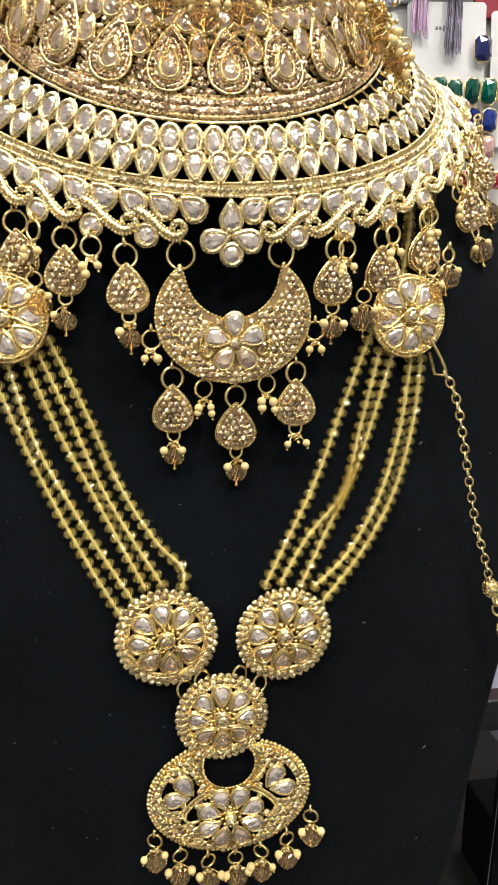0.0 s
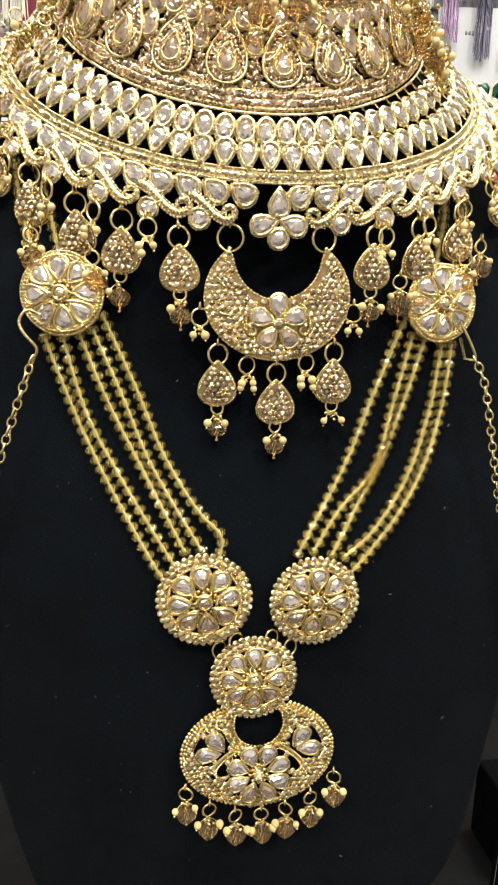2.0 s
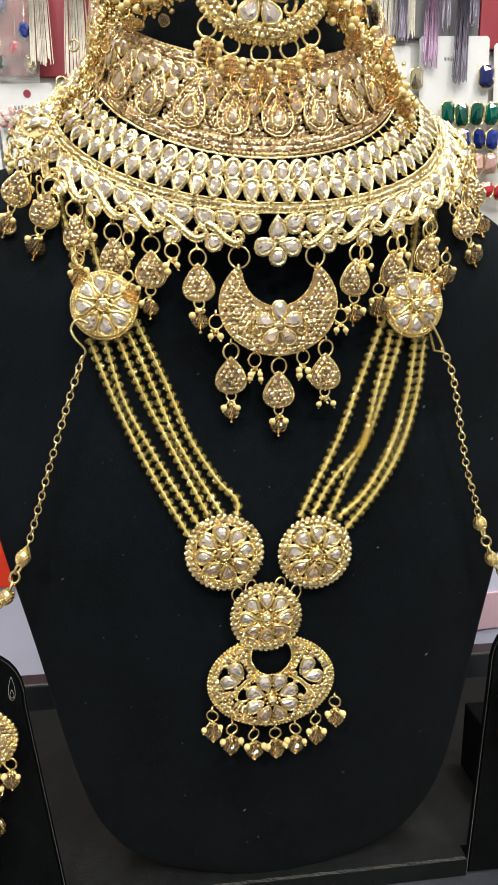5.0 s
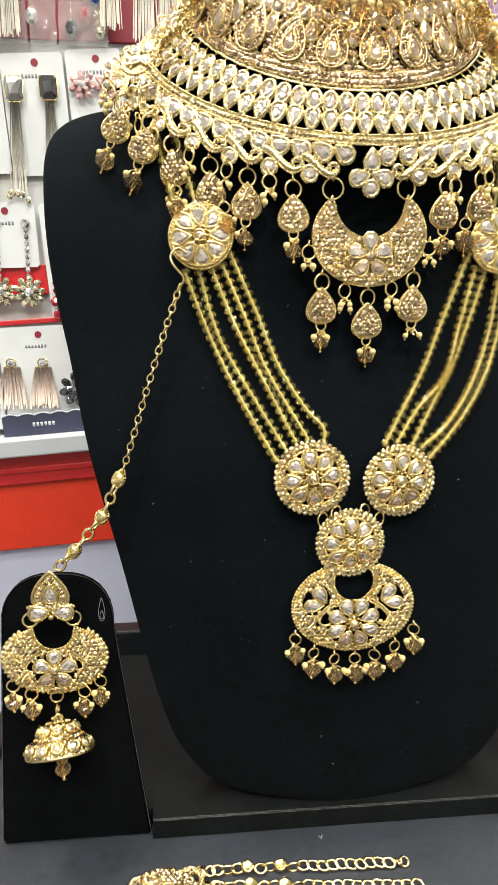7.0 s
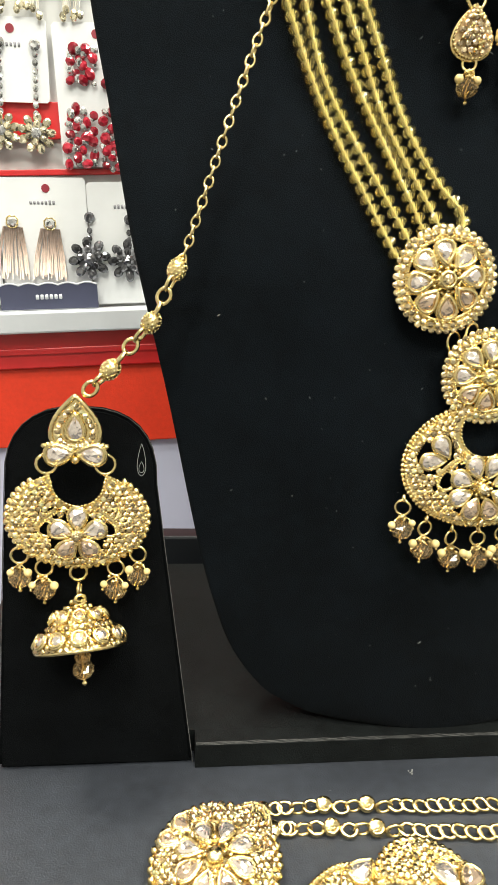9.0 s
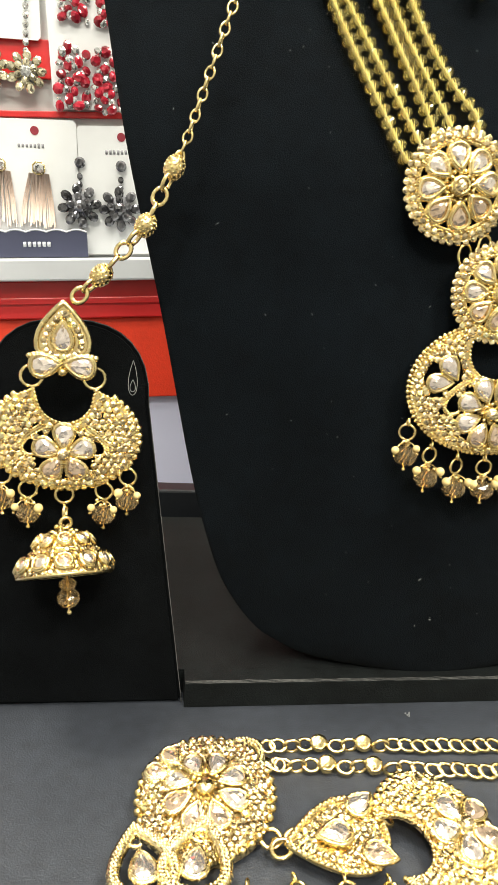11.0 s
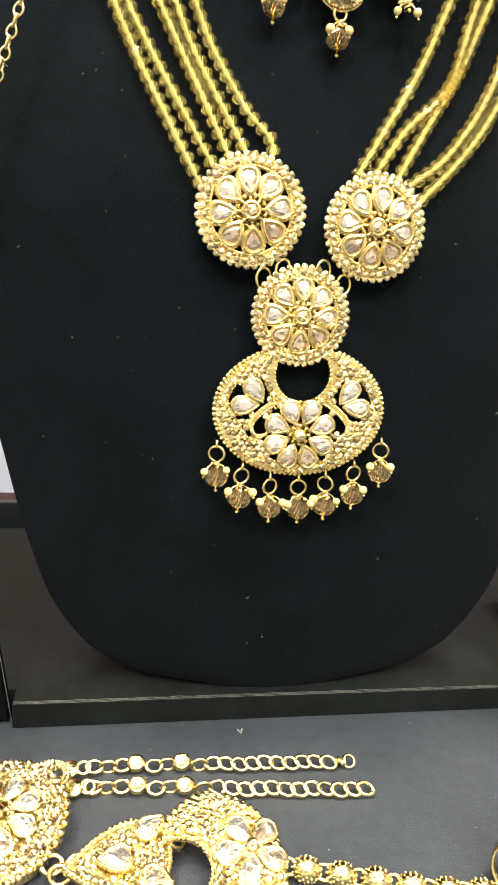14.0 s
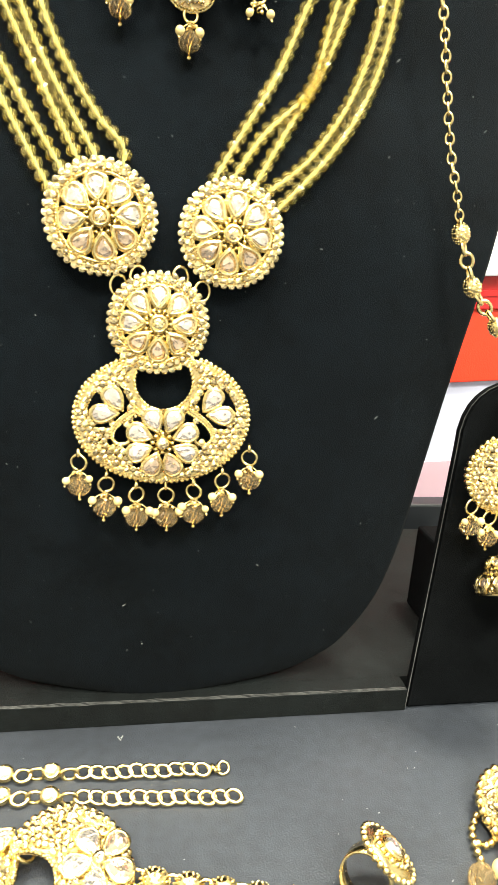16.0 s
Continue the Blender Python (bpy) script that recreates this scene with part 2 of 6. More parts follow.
def cut_stone(line, h, seed=1):
    """A faceted, foiled stone over an outline: a girdle, a crown of uneven facets and a small table."""
    rng = random.Random(seed)
    n = len(line)
    cx = sum(p[0] for p in line) / n
    cy = sum(p[1] for p in line) / n
    v, f = [], []
    for s, z in ((1.0, 0.0), (0.97, 0.30 * h)):
        v += [(cx + (x - cx) * s, cy + (y - cy) * s, z) for x, y in line]
    half = n // 2
    mid = []
    for k in range(half):
        x, y = line[(2 * k) % n]
        s = 0.56 + rng.uniform(-0.08, 0.08)
        mid.append(len(v))
        v.append((cx + (x - cx) * s, cy + (y - cy) * s, h * (0.80 + rng.uniform(-0.12, 0.12))))
    top = len(v)
    v.append((cx + rng.uniform(-1, 1) * h * 0.3, cy + rng.uniform(-1, 1) * h * 0.3, h * (0.78 + rng.uniform(-0.1, 0.2))))
    for i in range(n):
        j = (i + 1) % n
        f.append((i, j, n + j, n + i))
    for k in range(half):
        a, b, c = n + 2 * k, n + (2 * k + 1) % n, n + (2 * k + 2) % n
        k2 = (k + 1) % half
        f += [(a, b, mid[k]), (b, mid[k2], mid[k]), (b, c, mid[k2]), (mid[k], mid[k2], top)]
    f.append(tuple(reversed(range(n))))
    return np.array(v), f


def plate(line, t):
    n = len(line)
    v = [(x, y, 0) for x, y in line] + [(x, y, t) for x, y in line]
    f = [tuple(reversed(range(n))), tuple(range(n, 2 * n))]
    f += [(i, (i + 1) % n, n + (i + 1) % n, n + i) for i in range(n)]
    return np.array(v, dtype=float), f


def ring_plate(outer, inner, t):
    """A flat band between two outlines of the same count."""
    n = len(outer)
    v = [(x, y, 0) for x, y in outer] + [(x, y, 0) for x, y in inner]
    v += [(x, y, t) for x, y in outer] + [(x, y, t) for x, y in inner]
    f = []
    for i in range(n):
        j = (i + 1) % n
        f += [(2 * n + i, 2 * n + j, 3 * n + j, 3 * n + i), (i, n + i, n + j, j), (i, j, 2 * n + j, 2 * n + i), (n + i, 3 * n + i, 3 * n + j, n + j)]
    return np.array(v, dtype=float), f


def box(x0, x1, y0, y1, z0, z1, c=0.0):
    """A box with its edges cut back by c."""
    bm = bmesh.new()
    bmesh.ops.create_cube(bm, size=1, matrix=T((x0 + x1) / 2, (y0 + y1) / 2, (z0 + z1) / 2) @ SC(x1 - x0, y1 - y0, z1 - z0))
    if c:
        bmesh.ops.bevel(bm, geom=bm.edges[:], offset=c, segments=2, profile=0.5, affect="EDGES")
    v = np.array([p.co[:] for p in bm.verts])
    f = [tuple(q.index for q in p.verts) for p in bm.faces]
    bm.free()
    return v, f


def spline(points, count):
    """A smooth line through points, at even steps."""
    p = [Vector(q) for q in points]
    dense = []
    for i in range(len(p) - 1):
        a, b, c, d = p[max(i - 1, 0)], p[i], p[i + 1], p[min(i + 2, len(p) - 1)]
        for k in range(20):
            t = k / 20
            dense.append(0.5 * (2 * b + (c - a) * t + (2 * a - 5 * b + 4 * c - d) * t * t + (3 * b - a - 3 * c + d) * t ** 3))
    dense.append(p[-1])
    run = [0.0]
    for a, b in zip(dense, dense[1:]):
        run.append(run[-1] + (b - a).length)
    out, j = [], 0
    for k in range(count):
        s = run[-1] * k / (count - 1)
        while j < len(run) - 2 and run[j + 1] < s:
            j += 1
        t = (s - run[j]) / max(1e-9, run[j + 1] - run[j])
        out.append(dense[j].lerp(dense[j + 1], min(1, t)))
    return out


def length(points):
    return sum((Vector(b) - Vector(a)).length for a, b in zip(points, points[1:]))


BALL = ball(8, 5)
TINY = ball(6, 4)
PEARL_SHAPE = ball(14, 9)
GEM = lathe([(1.0, 0.0), (0.98, 0.26), (0.74, 0.56), (0.40, 0.70)], 8, 0.5)
CUP = lathe([(1.0, -1.0), (1.10, 0.0), (1.04, 0.24)], 8)
RONDELLE = lathe([(0.26, -0.80), (0.70, -0.62), (0.97, -0.20), (0.97, 0.20), (0.70, 0.62), (0.26, 0.80)], 10, 0.5)


def beading(b, pts, r, m=None, closed=True, shape=None, pitch=1.9):
    """A row of small balls along an outline: the milled, beaded edge of the settings."""
    p = [Vector((*q, 0)) if len(q) == 2 else Vector(q) for q in pts]
    if closed:
        p.append(p[0])
    count = max(3, round(length(p) / (r * pitch)))
    run = [0.0]
    for a, c in zip(p, p[1:]):
        run.append(run[-1] + (c - a).length)
    j = 0
    for k in range(count if closed else count + 1):
        s = run[-1] * k / count
        while j < len(run) - 2 and run[j + 1] < s:
            j += 1
        q = p[j].lerp(p[j + 1], (s - run[j]) / max(1e-9, run[j + 1] - run[j]))
        w = T(*q) @ SC(r)
        b.add(shape or TINY, m @ w if m else w)


def pave(b, inside, half_w, half_h, pitch, m, lift=None, r=None, cups=None):
    """Small stones in loose rows over the region where inside(x, y) holds."""
    r = r or pitch * 0.49
    rows = int(half_h / pitch / 0.87) + 1
    cols = int(half_w / pitch) + 1
    for i in range(-rows, rows + 1):
        for k in range(-cols, cols + 1):
            x = (k + 0.5 * (i % 2)) * pitch + rnd.uniform(-0.12, 0.12) * pitch
            y = i * pitch * 0.87 + rnd.uniform(-0.12, 0.12) * pitch
            if inside(x, y):
                z = lift(x, y) if lift else 0.0
                b.add(GEM, m @ T(x, y, z) @ RX(rnd.uniform(-18, 18)) @ RY(rnd.uniform(-18, 18)) @ RZ(rnd.uniform(0, 50)) @ SC(r * rnd.uniform(0.9, 1.12)))
                if cups:
                    cups.add(CUP, m @ T(x, y, z) @ SC(r * 1.08))


STONES = {}


def stone_mesh(kind, w, h, mat, variant=0):
    key = (kind, round(w * 1e5), round(h * 1e5), mat.name, variant)
    if key not in STONES:
        line = drop_line(w, h) if kind == "drop" else oval_line(w, h)
        STONES[key] = Build().add(cut_stone(line, min(w, h) * 0.30, hash((round(w * 1e5), round(h * 1e5), variant)) % 9999)).mesh("stone", mat, False)
    return STONES[key]


def set_stone(kind, w, h, m, setting, parent, mat=None, rim=0.0006, lift=0.0006, beads=False):
    """One bezel-set stone: its rim goes into the setting's mesh, the stone is an object of its own."""
    line = drop_line(w, h) if kind == "drop" else oval_line(w, h)
    setting.add(plate(line, lift), m)
    setting.add(tube([(x, y, lift) for x, y in line], rim, 6, True), m)
    setting.add(tube([(x * 0.93, y * 0.93, lift + rim * 0.9) for x, y in line], rim * 0.62, 5, True), m)
    if beads:
        beading(setting, [(x * 1.12, y * 1.12) for x, y in line], rim * 0.9, m @ T(0, 0, lift))
    part("stone", stone_mesh(kind, w - rim * 1.3, h - rim * 1.3, mat or STONE, rnd.randrange(4)), None, parent, m=m @ T(0, 0, lift + rim * 0.15))


def hoop(b, m, R=0.0026, r=0.0005, sy=1.0):
    b.add(torus(R, r, 16, 6, 1.0, sy), m)


def bead_drop(owner, m, pearls=2, bead=0.0036, spread=0.0034, loop=0.0026, down=0.0):
    """A hoop with pearls and one cut bead hanging from it; m: its top, local y up."""
    d = part("bead_drop", Build().add(torus(loop, 0.00052, 16, 6), m @ T(0, -loop, 0) @ RY(rnd.uniform(-25, 25))), GOLD, owner, "small hoop with pearls and a cut glass bead")
    y = -2 * loop - 0.0012
    pins = Build().add(torus(0.0013, 0.0005, 10, 5), m @ T(0, 0.0008, 0) @ RY(80))
    for k in range(pearls):
        sx = spread * (-1 if k % 2 == 0 else 1) * rnd.uniform(0.75, 1.1)
        py = y - 0.0012 - (0.0022 if k > 1 else 0) - rnd.uniform(0, 0.0008)
        pins.add(tube([(0, y + 0.0012, 0.0003), (sx * 0.6, y, 0.001), (sx, py, 0.0016)], 0.00028, 5), m)
        pins.add(TINY, m @ T(sx * 1.1, py - 0.0018, 0.0018) @ SC(0.0006))
        part("pearl", PEARL_MESH, None, d, m=m @ T(sx, py, 0.0016) @ SC(0.00145 * rnd.uniform(0.85, 1.08)))
    if bead:
        by = y - 0.0008 - bead * 0.8
        pins.add(tube([(0, y + 0.0014, 0), (0, by - bead * 1.15, 0)], 0.0003, 5), m)
        pins.add(BALL, m @ T(0, by - bead * 1.2, 0) @ SC(0.0008))
        part("bead", TOPAZ_MESH, None, d, m=m @ T(0, by, 0.0004) @ RZ(rnd.uniform(-9, 9)) @ RX(90) @ SC(bead))
    for a in range(4):
        pins.add(torus(0.0010, 0.00026, 10, 4), m @ T(rnd.uniform(-0.0005, 0.0005), y + 0.0010 - 0.0005 * a, 0.0004) @ RX(80 + rnd.uniform(-25, 25)) @ RY(rnd.uniform(-30, 30)))
    for a in range(5):
        pins.add(TINY, m @ T(rnd.uniform(-0.0022, 0.0022), y + rnd.uniform(-0.0014, 0.0012), rnd.uniform(0, 0.0018)) @ SC(0.0008))
    part("pin", pins, GOLD, d)
    return d


PEARL_MESH = Build().add(PEARL_SHAPE).mesh("pearl", PEARL, True)
TOPAZ_MESH = Build().add(RONDELLE).mesh("bead", TOPAZ, False)
BEAD_MESH = Build().add(RONDELLE).mesh("bead", BEAD, False)
LINK_MESH = Build().add(torus(0.0015, 0.00048, 14, 6, 1.25, 0.9)).mesh("link", GOLD, True)
BIG_LINK_MESH = Build().add(torus(0.0022, 0.00068, 16, 7, 1.2, 0.95)).mesh("link", GOLD, True)


def along(p, d, spin=0.0):
    """A pose at p with local x along d, turned about d by spin degrees."""
    return T(*p) @ Vector(d).to_track_quat("X", "Z").to_matrix().to_4x4() @ RX(spin)


def chain(owner, points, mesh=None, pitch=0.0031, spin=20.0):
    count = max(3, round(length(spline(points, 60)) / pitch))
    pts = spline(points, count)
    for i, p in enumerate(pts):
        d = pts[min(i + 1, count - 1)] - pts[max(i - 1, 0)]
        part("link", mesh or LINK_MESH, None, owner, m=along(p, d, spin + 90 * (i % 2) + rnd.uniform(-12, 12)))


def filigree_ball(owner, p, d, r):
    b = Build().add(ball(12, 8), along(p, d) @ SC(r * 1.22, r * 0.98, r * 0.98))
    for k in range(90):
        t = math.acos(1 - 2 * (k + 0.5) / 90)
        a = k * 2.399
        q = Vector((math.cos(a) * math.sin(t) * 1.22, math.sin(a) * math.sin(t) * 0.95, math.cos(t) * 0.95)) * r
        b.add(TINY, along(p, d) @ T(*q) @ SC(r * 0.125))
    part("filigree_ball", b, GOLD, owner)


# ---- room shell ----
def shell(name, b, mat, label):
    return solid(name, b, mat, label, name.split("_")[0], "structure")


shell("floor", Build().add(box(-1.7, 1.7, -1.9, 0.8, -0.95, -0.90)), FLOOR, "grey shop floor")
shell("ceiling", Build().add(box(-1.7, 1.7, -1.9, 0.8, 1.70, 1.75)), CEILING, "white painted shop ceiling")
shell("wall_west", Build().add(box(-1.7, -1.65, -1.9, 0.8, -0.9, 1.7)), WALL, "plain pale shop wall")
shell("wall_east", Build().add(box(1.65, 1.7, -1.9, 0.8, -0.9, 1.7)), WALL, "plain pale shop wall")
shell("wall_south", Build().add(box(-1.65, 1.65, -1.9, -1.85, -0.9, 1.7)), WALL, "plain pale shop wall")
shell("wall_north", Build().add(box(-1.65, 1.65, 0.75, 0.8, -0.9, 1.7)), WALL, "plain pale shop wall")

for lx, ly, sx, sy, power in ((-0.55, 0.30, 0.3, 0.3, 14.0), (0.55, 0.30, 0.3, 0.3, 14.0), (0.0, -0.30, 1.2, 0.08, 14.0), (-0.6, -1.0, 0.3, 0.3, 16.0), (0.6, -1.0, 0.3, 0.3, 16.0), (0.0, -1.45, 1.2, 0.08, 14.0)):
    fix = thing("ceiling_light", lx, ly, 1.70, "white slim ceiling light fixed under the ceiling", "lamp", "ceiling lights")
    part("housing", Build().add(box(lx - sx / 2 - 0.02, lx + sx / 2 + 0.02, ly - sy / 2 - 0.02, ly + sy / 2 + 0.02, 1.655, 1.698, 0.004)), LAMP_BODY, fix, smooth=False)
    area_lamp("ceiling_light_glow", lx, ly, 1.652, sx, sy, power)

# ---- table and stands ----
table = thing("table", 0.05, 0.1, 0.0, "display table with a grey leatherette top", "table")
part("tabletop", Build().add(box(-0.160, 0.62, -0.10, 0.384, -0.012, 0.0, 0.0015)), LEATHER, table, "grey leatherette top", False)
part("back_rim", Build().add(box(-0.170, 0.63, 0.3845, 0.400, -0.02, 0.022, 0.0015)), BLACK_PLASTIC, table, "black glossy back rim", False)
part("side_rim", Build().add(box(-0.170, -0.1605, -0.11, 0.384, -0.02, 0.003, 0.001)), BLACK_PLASTIC, table, "black glossy rim", False)
part("cabinet", Build().add(box(-0.150, 0.61, -0.08, 0.380, -0.899, -0.0125)), BLACK_PLASTIC, table, "black cabinet under the top", False)

base = thing("base_board", 0.03, 0.3, 0.0, "black leatherette base board with worn edges under the bust", "base")
part("board", Build().add(box(-0.0692, 0.1296, 0.2108, 0.2199, 0.0002, 0.0098)).add(box(-0.128, 0.222, 0.2200, 0.372, 0.0002, 0.0098)), BOARD, base, smooth=False)
seam = Build()
for k in range(3):
    seam.add(tube([(-0.069 + 0.198 * i / 60, 0.2114 + 0.0006 * k + 0.0002 * math.sin(i * 1.7 + k), 0.00978 + 0.0001 * math.sin(i * 2.3 + 2 * k)) for i in range(61)], 0.00022, 4))
part("edge_seam", seam, SEAM, base, "worn light edge")


def earring_stand(x0, x1, xt0, xt1, y0, top, lean):
    cx = (x0 + x1) / 2
    ob = thing("earring_stand", cx, y0, 0.0, "black velvet slab stand with a rounded top", "stand", "earring stands")
    line = [(x0, 0.0), (x1, 0.0)]
    w = (xt1 - xt0) / 2
    cz = top - 0.027
    for i in range(17):
        a = PI * i / 16
        s = abs(math.sin(a)) ** 0.80
        c = math.copysign(abs(math.cos(a)) ** 0.80, math.cos(a))
        line.append(((xt0 + xt1) / 2 + w * c, cz + 0.027 * s))
    t = math.tan(radians(lean))
    bm = bmesh.new()
    vs = [bm.verts.new((x, y0 + z * t, z + 0.0003)) for x, z in line]
    f = bm.faces.new(vs)
    r = bmesh.ops.extrude_face_region(bm, geom=[f])
    for v in r["geom"]:
        if isinstance(v, bmesh.types.BMVert):
            v.co.y += 0.0045
    bmesh.ops.recalc_face_normals(bm, faces=bm.faces[:])
    bmesh.ops.bevel(bm, geom=[e for e in bm.edges if e.calc_face_angle(0) > 0.6], offset=0.0012, segments=2, affect="EDGES")
    vv = np.array([p.co[:] for p in bm.verts])
    ff = [tuple(q.index for q in p.verts) for p in bm.faces]
    bm.free()
    part("slab", Build().add((vv, ff)), FLOCK, ob, smooth=False)
    edge = Build()
    edge.add(tube([(x, y0 + z * t + 0.0003, z + 0.0004) for x, z in line[1:]] + [(line[0][0], y0, 0.0006)], 0.0002, 4))
    part("edge_seam", edge, SEAM, ob, "worn grey edge seam")
    return ob


west_stand = earring_stand(-0.142, -0.070, -0.1375, -0.0855, 0.2136, 0.1365, 3.8)
earring_stand(0.130, 0.202, 0.1385, 0.1915, 0.2116, 0.1375, 3.8)
# pale teardrop outline drawn for a glossy highlight speck on the west slab
mark = Build()
for w, h, dz in ((0.0030, 0.0115, 0.0), (0.0018, 0.0040, -0.0026)):
    mark.add(tube([(-0.0910 + x, 0.2136 + (0.1190 + z + dz) * math.tan(radians(3.8)) - 0.0002, 0.1190 + z + dz) for x, z in drop_line(w, h, 16)], 0.00011, 4, True))
part("drip_mark", mark, LINT, west_stand, "pale teardrop outline of a glossy highlight speck")
solid("riser_block", Build().add(box(0.1570, 0.2150, 0.247, 0.280, 0.0099, 0.0530, 0.0015)), FLOCK, "black velvet block behind an earring stand", "block")

# ---- the bust ----
CX = 0.0265


def lerp_table(rows, z):
    """A smooth curve through rows of (height, value)."""
    if z <= rows[0][0]:
        return rows[0][1]
    for k in range(len(rows) - 1):
        (a, p), (b, q) = rows[k], rows[k + 1]
        if z <= b:
            h = b - a
            d = (q - p) / h
            d0 = (q - rows[k - 1][1]) / (b - rows[k - 1][0]) if k else d * 1.6
            d1 = (rows[k + 2][1] - p) / (rows[k + 2][0] - a) if k + 2 < len(rows) else d
            t = (z - a) / h
            return (2 * t ** 3 - 3 * t * t + 1) * p + (t ** 3 - 2 * t * t + t) * h * d0 + (3 * t * t - 2 * t ** 3) * q + (t ** 3 - t * t) * h * d1
    return rows[-1][1]


HALF = [(0.0099, 0.030), (0.013, 0.046), (0.018, 0.058), (0.025, 0.069), (0.042, 0.082), (0.062, 0.090), (0.085, 0.0965), (0.14, 0.109), (0.19, 0.1215),
        (0.233, 0.130), (0.275, 0.1380), (0.318, 0.1415), (0.333, 0.1405), (0.343, 0.136), (0.350, 0.127), (0.355, 0.112), (0.358, 0.090)]
HALF_EAST = [(0.0099, 0.036), (0.013, 0.052), (0.018, 0.064), (0.025, 0.075), (0.042, 0.088), (0.062, 0.096), (0.085, 0.1015), (0.14, 0.112), (0.19, 0.1225),
             (0.233, 0.130), (0.275, 0.1360), (0.310, 0.1330), (0.328, 0.1250), (0.337, 0.115), (0.344, 0.104), (0.351, 0.092), (0.358, 0.080)]
FRONT = [(0.0099, 0.2165), (0.04, 0.213), (0.07, 0.211), (0.10, 0.2102), (0.15, 0.2105), (0.185, 0.2125), (0.21, 0.217), (0.24, 0.2245), (0.275, 0.2285), (0.29, 0.2305), (0.30, 0.233), (0.32, 0.2405), (0.34, 0.2525), (0.358, 0.268)]
SWEEP = [(0.0099, 0.006), (0.05, 0.014), (0.1, 0.020), (0.2, 0.022), (0.3, 0.024), (0.358, 0.030)]


def face_y(x, z):
    """The front of the bust at x, z."""
    u = min(1.0, abs(x - CX) / lerp_table(HALF if x < CX else HALF_EAST, z))
    return lerp_table(FRONT, z) + lerp_table(SWEEP, z) * u ** 2.2


# rings round the neck and the collar: level, front y, front z, half width, half depth, tilt, shift in x
RINGS = [(-2.0, 0.232, 0.450, 0.0600, 0.0620, 0.72, -0.006), (0.0, 0.2253, 0.3840, 0.0640, 0.0680, 0.70, -0.006), (1.0, 0.2194, 0.3480, 0.0690, 0.0760, 0.69, -0.004),
         (2.0, 0.2175, 0.3280, 0.0930, 0.0860, 0.64, 0.0), (3.0, 0.2185, 0.3090, 0.1140, 0.1040, 0.72, 0.0)]


def ring_at(level, th, inset=0.0):
    """A point of the collar's cone: level down the rows, th degrees round from the front."""
    for a, b in zip(RINGS, RINGS[1:]):
        if level <= b[0] or b is RINGS[-1]:
            t = (level - a[0]) / (b[0] - a[0])
            yf, zf, rx, ry, tilt, dx = (p + (q - p) * t for p, q in zip(a[1:], b[1:]))
            break
    w = radians(th)
    u, v = (rx - inset) * math.sin(w), -(ry - inset) * math.cos(w)
    return Vector((CX + dx + u, yf + ry * math.cos(tilt) + v * math.cos(tilt), zf + ry * math.sin(tilt) + v * math.sin(tilt)))


def collar_pose(level, th, roll=0.0):
    """Local x along the row, local y up the cone, local z outward."""
    p = ring_at(level, th)
    x = (ring_at(level, th + 1) - ring_at(level, th - 1)).normalized()
    y = (ring_at(level - 0.1, th) - ring_at(level + 0.1, th)).normalized()
    z = x.cross(y).normalized()
    y = z.cross(x)
    m = Matrix((x, y, z)).transposed().to_4x4()
    m.translation = p
    return m @ RZ(roll)


def build_bust():
    b = Build()
    nx, zs = 36, [0.0099 + (0.358 - 0.0099) * (k / 60) for k in range(61)]
    zs = sorted(set(zs + [0.0099 + 0.06 * (k / 30) ** 2 for k in range(31)] + [0.358 - 0.03 * (k / 14) ** 2 for k in range(15)]))
    v, f = [], []
    ring = 2 * (nx + 1)
    for z in zs:
        hw, he = lerp_table(HALF, z), lerp_table(HALF_EAST, z)
        for i in range(nx + 1):
            s = -1 + 2 * i / nx
            s = math.copysign(1 - (1 - abs(s)) ** 1.5, s)
            x = CX + (hw if s < 0 else he) * s
            v.append((x, face_y(x, z), z))
        for i in range(nx + 1):
            s = 1 - 2 * i / nx
            x = CX + (hw if s < 0 else he) * s * 0.995
            yb = lerp_table(FRONT, z) + lerp_table(SWEEP, z) + 0.004 + 0.030 * (1 - s * s) ** 0.5
            v.append((x, yb, z))
    for k in range(len(zs) - 1):
        for i in range(ring):
            j = (i + 1) % ring
            f.append((k * ring + i, k * ring + j, (k + 1) * ring + j, (k + 1) * ring + i))
    f.append(tuple(reversed(range(ring))))
    f.append(tuple(range((len(zs) - 1) * ring, len(zs) * ring)))
    b.add((np.array(v), f))
    # neck, and the slope from the neck to the shoulders
    v, f = [], []
    levels = [-2.0, -1.0, 0.0, 0.5, 1.0, 1.5, 2.0, 2.6, 3.2]
    for lv in levels:
        for i in range(64):
            v.append(tuple(ring_at(lv, 360 * i / 64, 0.0035 + max(0.0, lv - 1.0) * 0.006)))
    for k in range(len(levels) - 1):
        for i in range(64):
            j = (i + 1) % 64
            f.append((k * 64 + i, (k + 1) * 64 + i, (k + 1) * 64 + j, k * 64 + j))
    f.append(tuple(range(64)))
    f.append(tuple(reversed(range((len(levels) - 1) * 64, len(levels) * 64))))
    b.add((np.array(v), f))
    return solid("display_bust", b, VELVET, "black velvet jewellery bust standing on its base board", "bust", smooth=True)


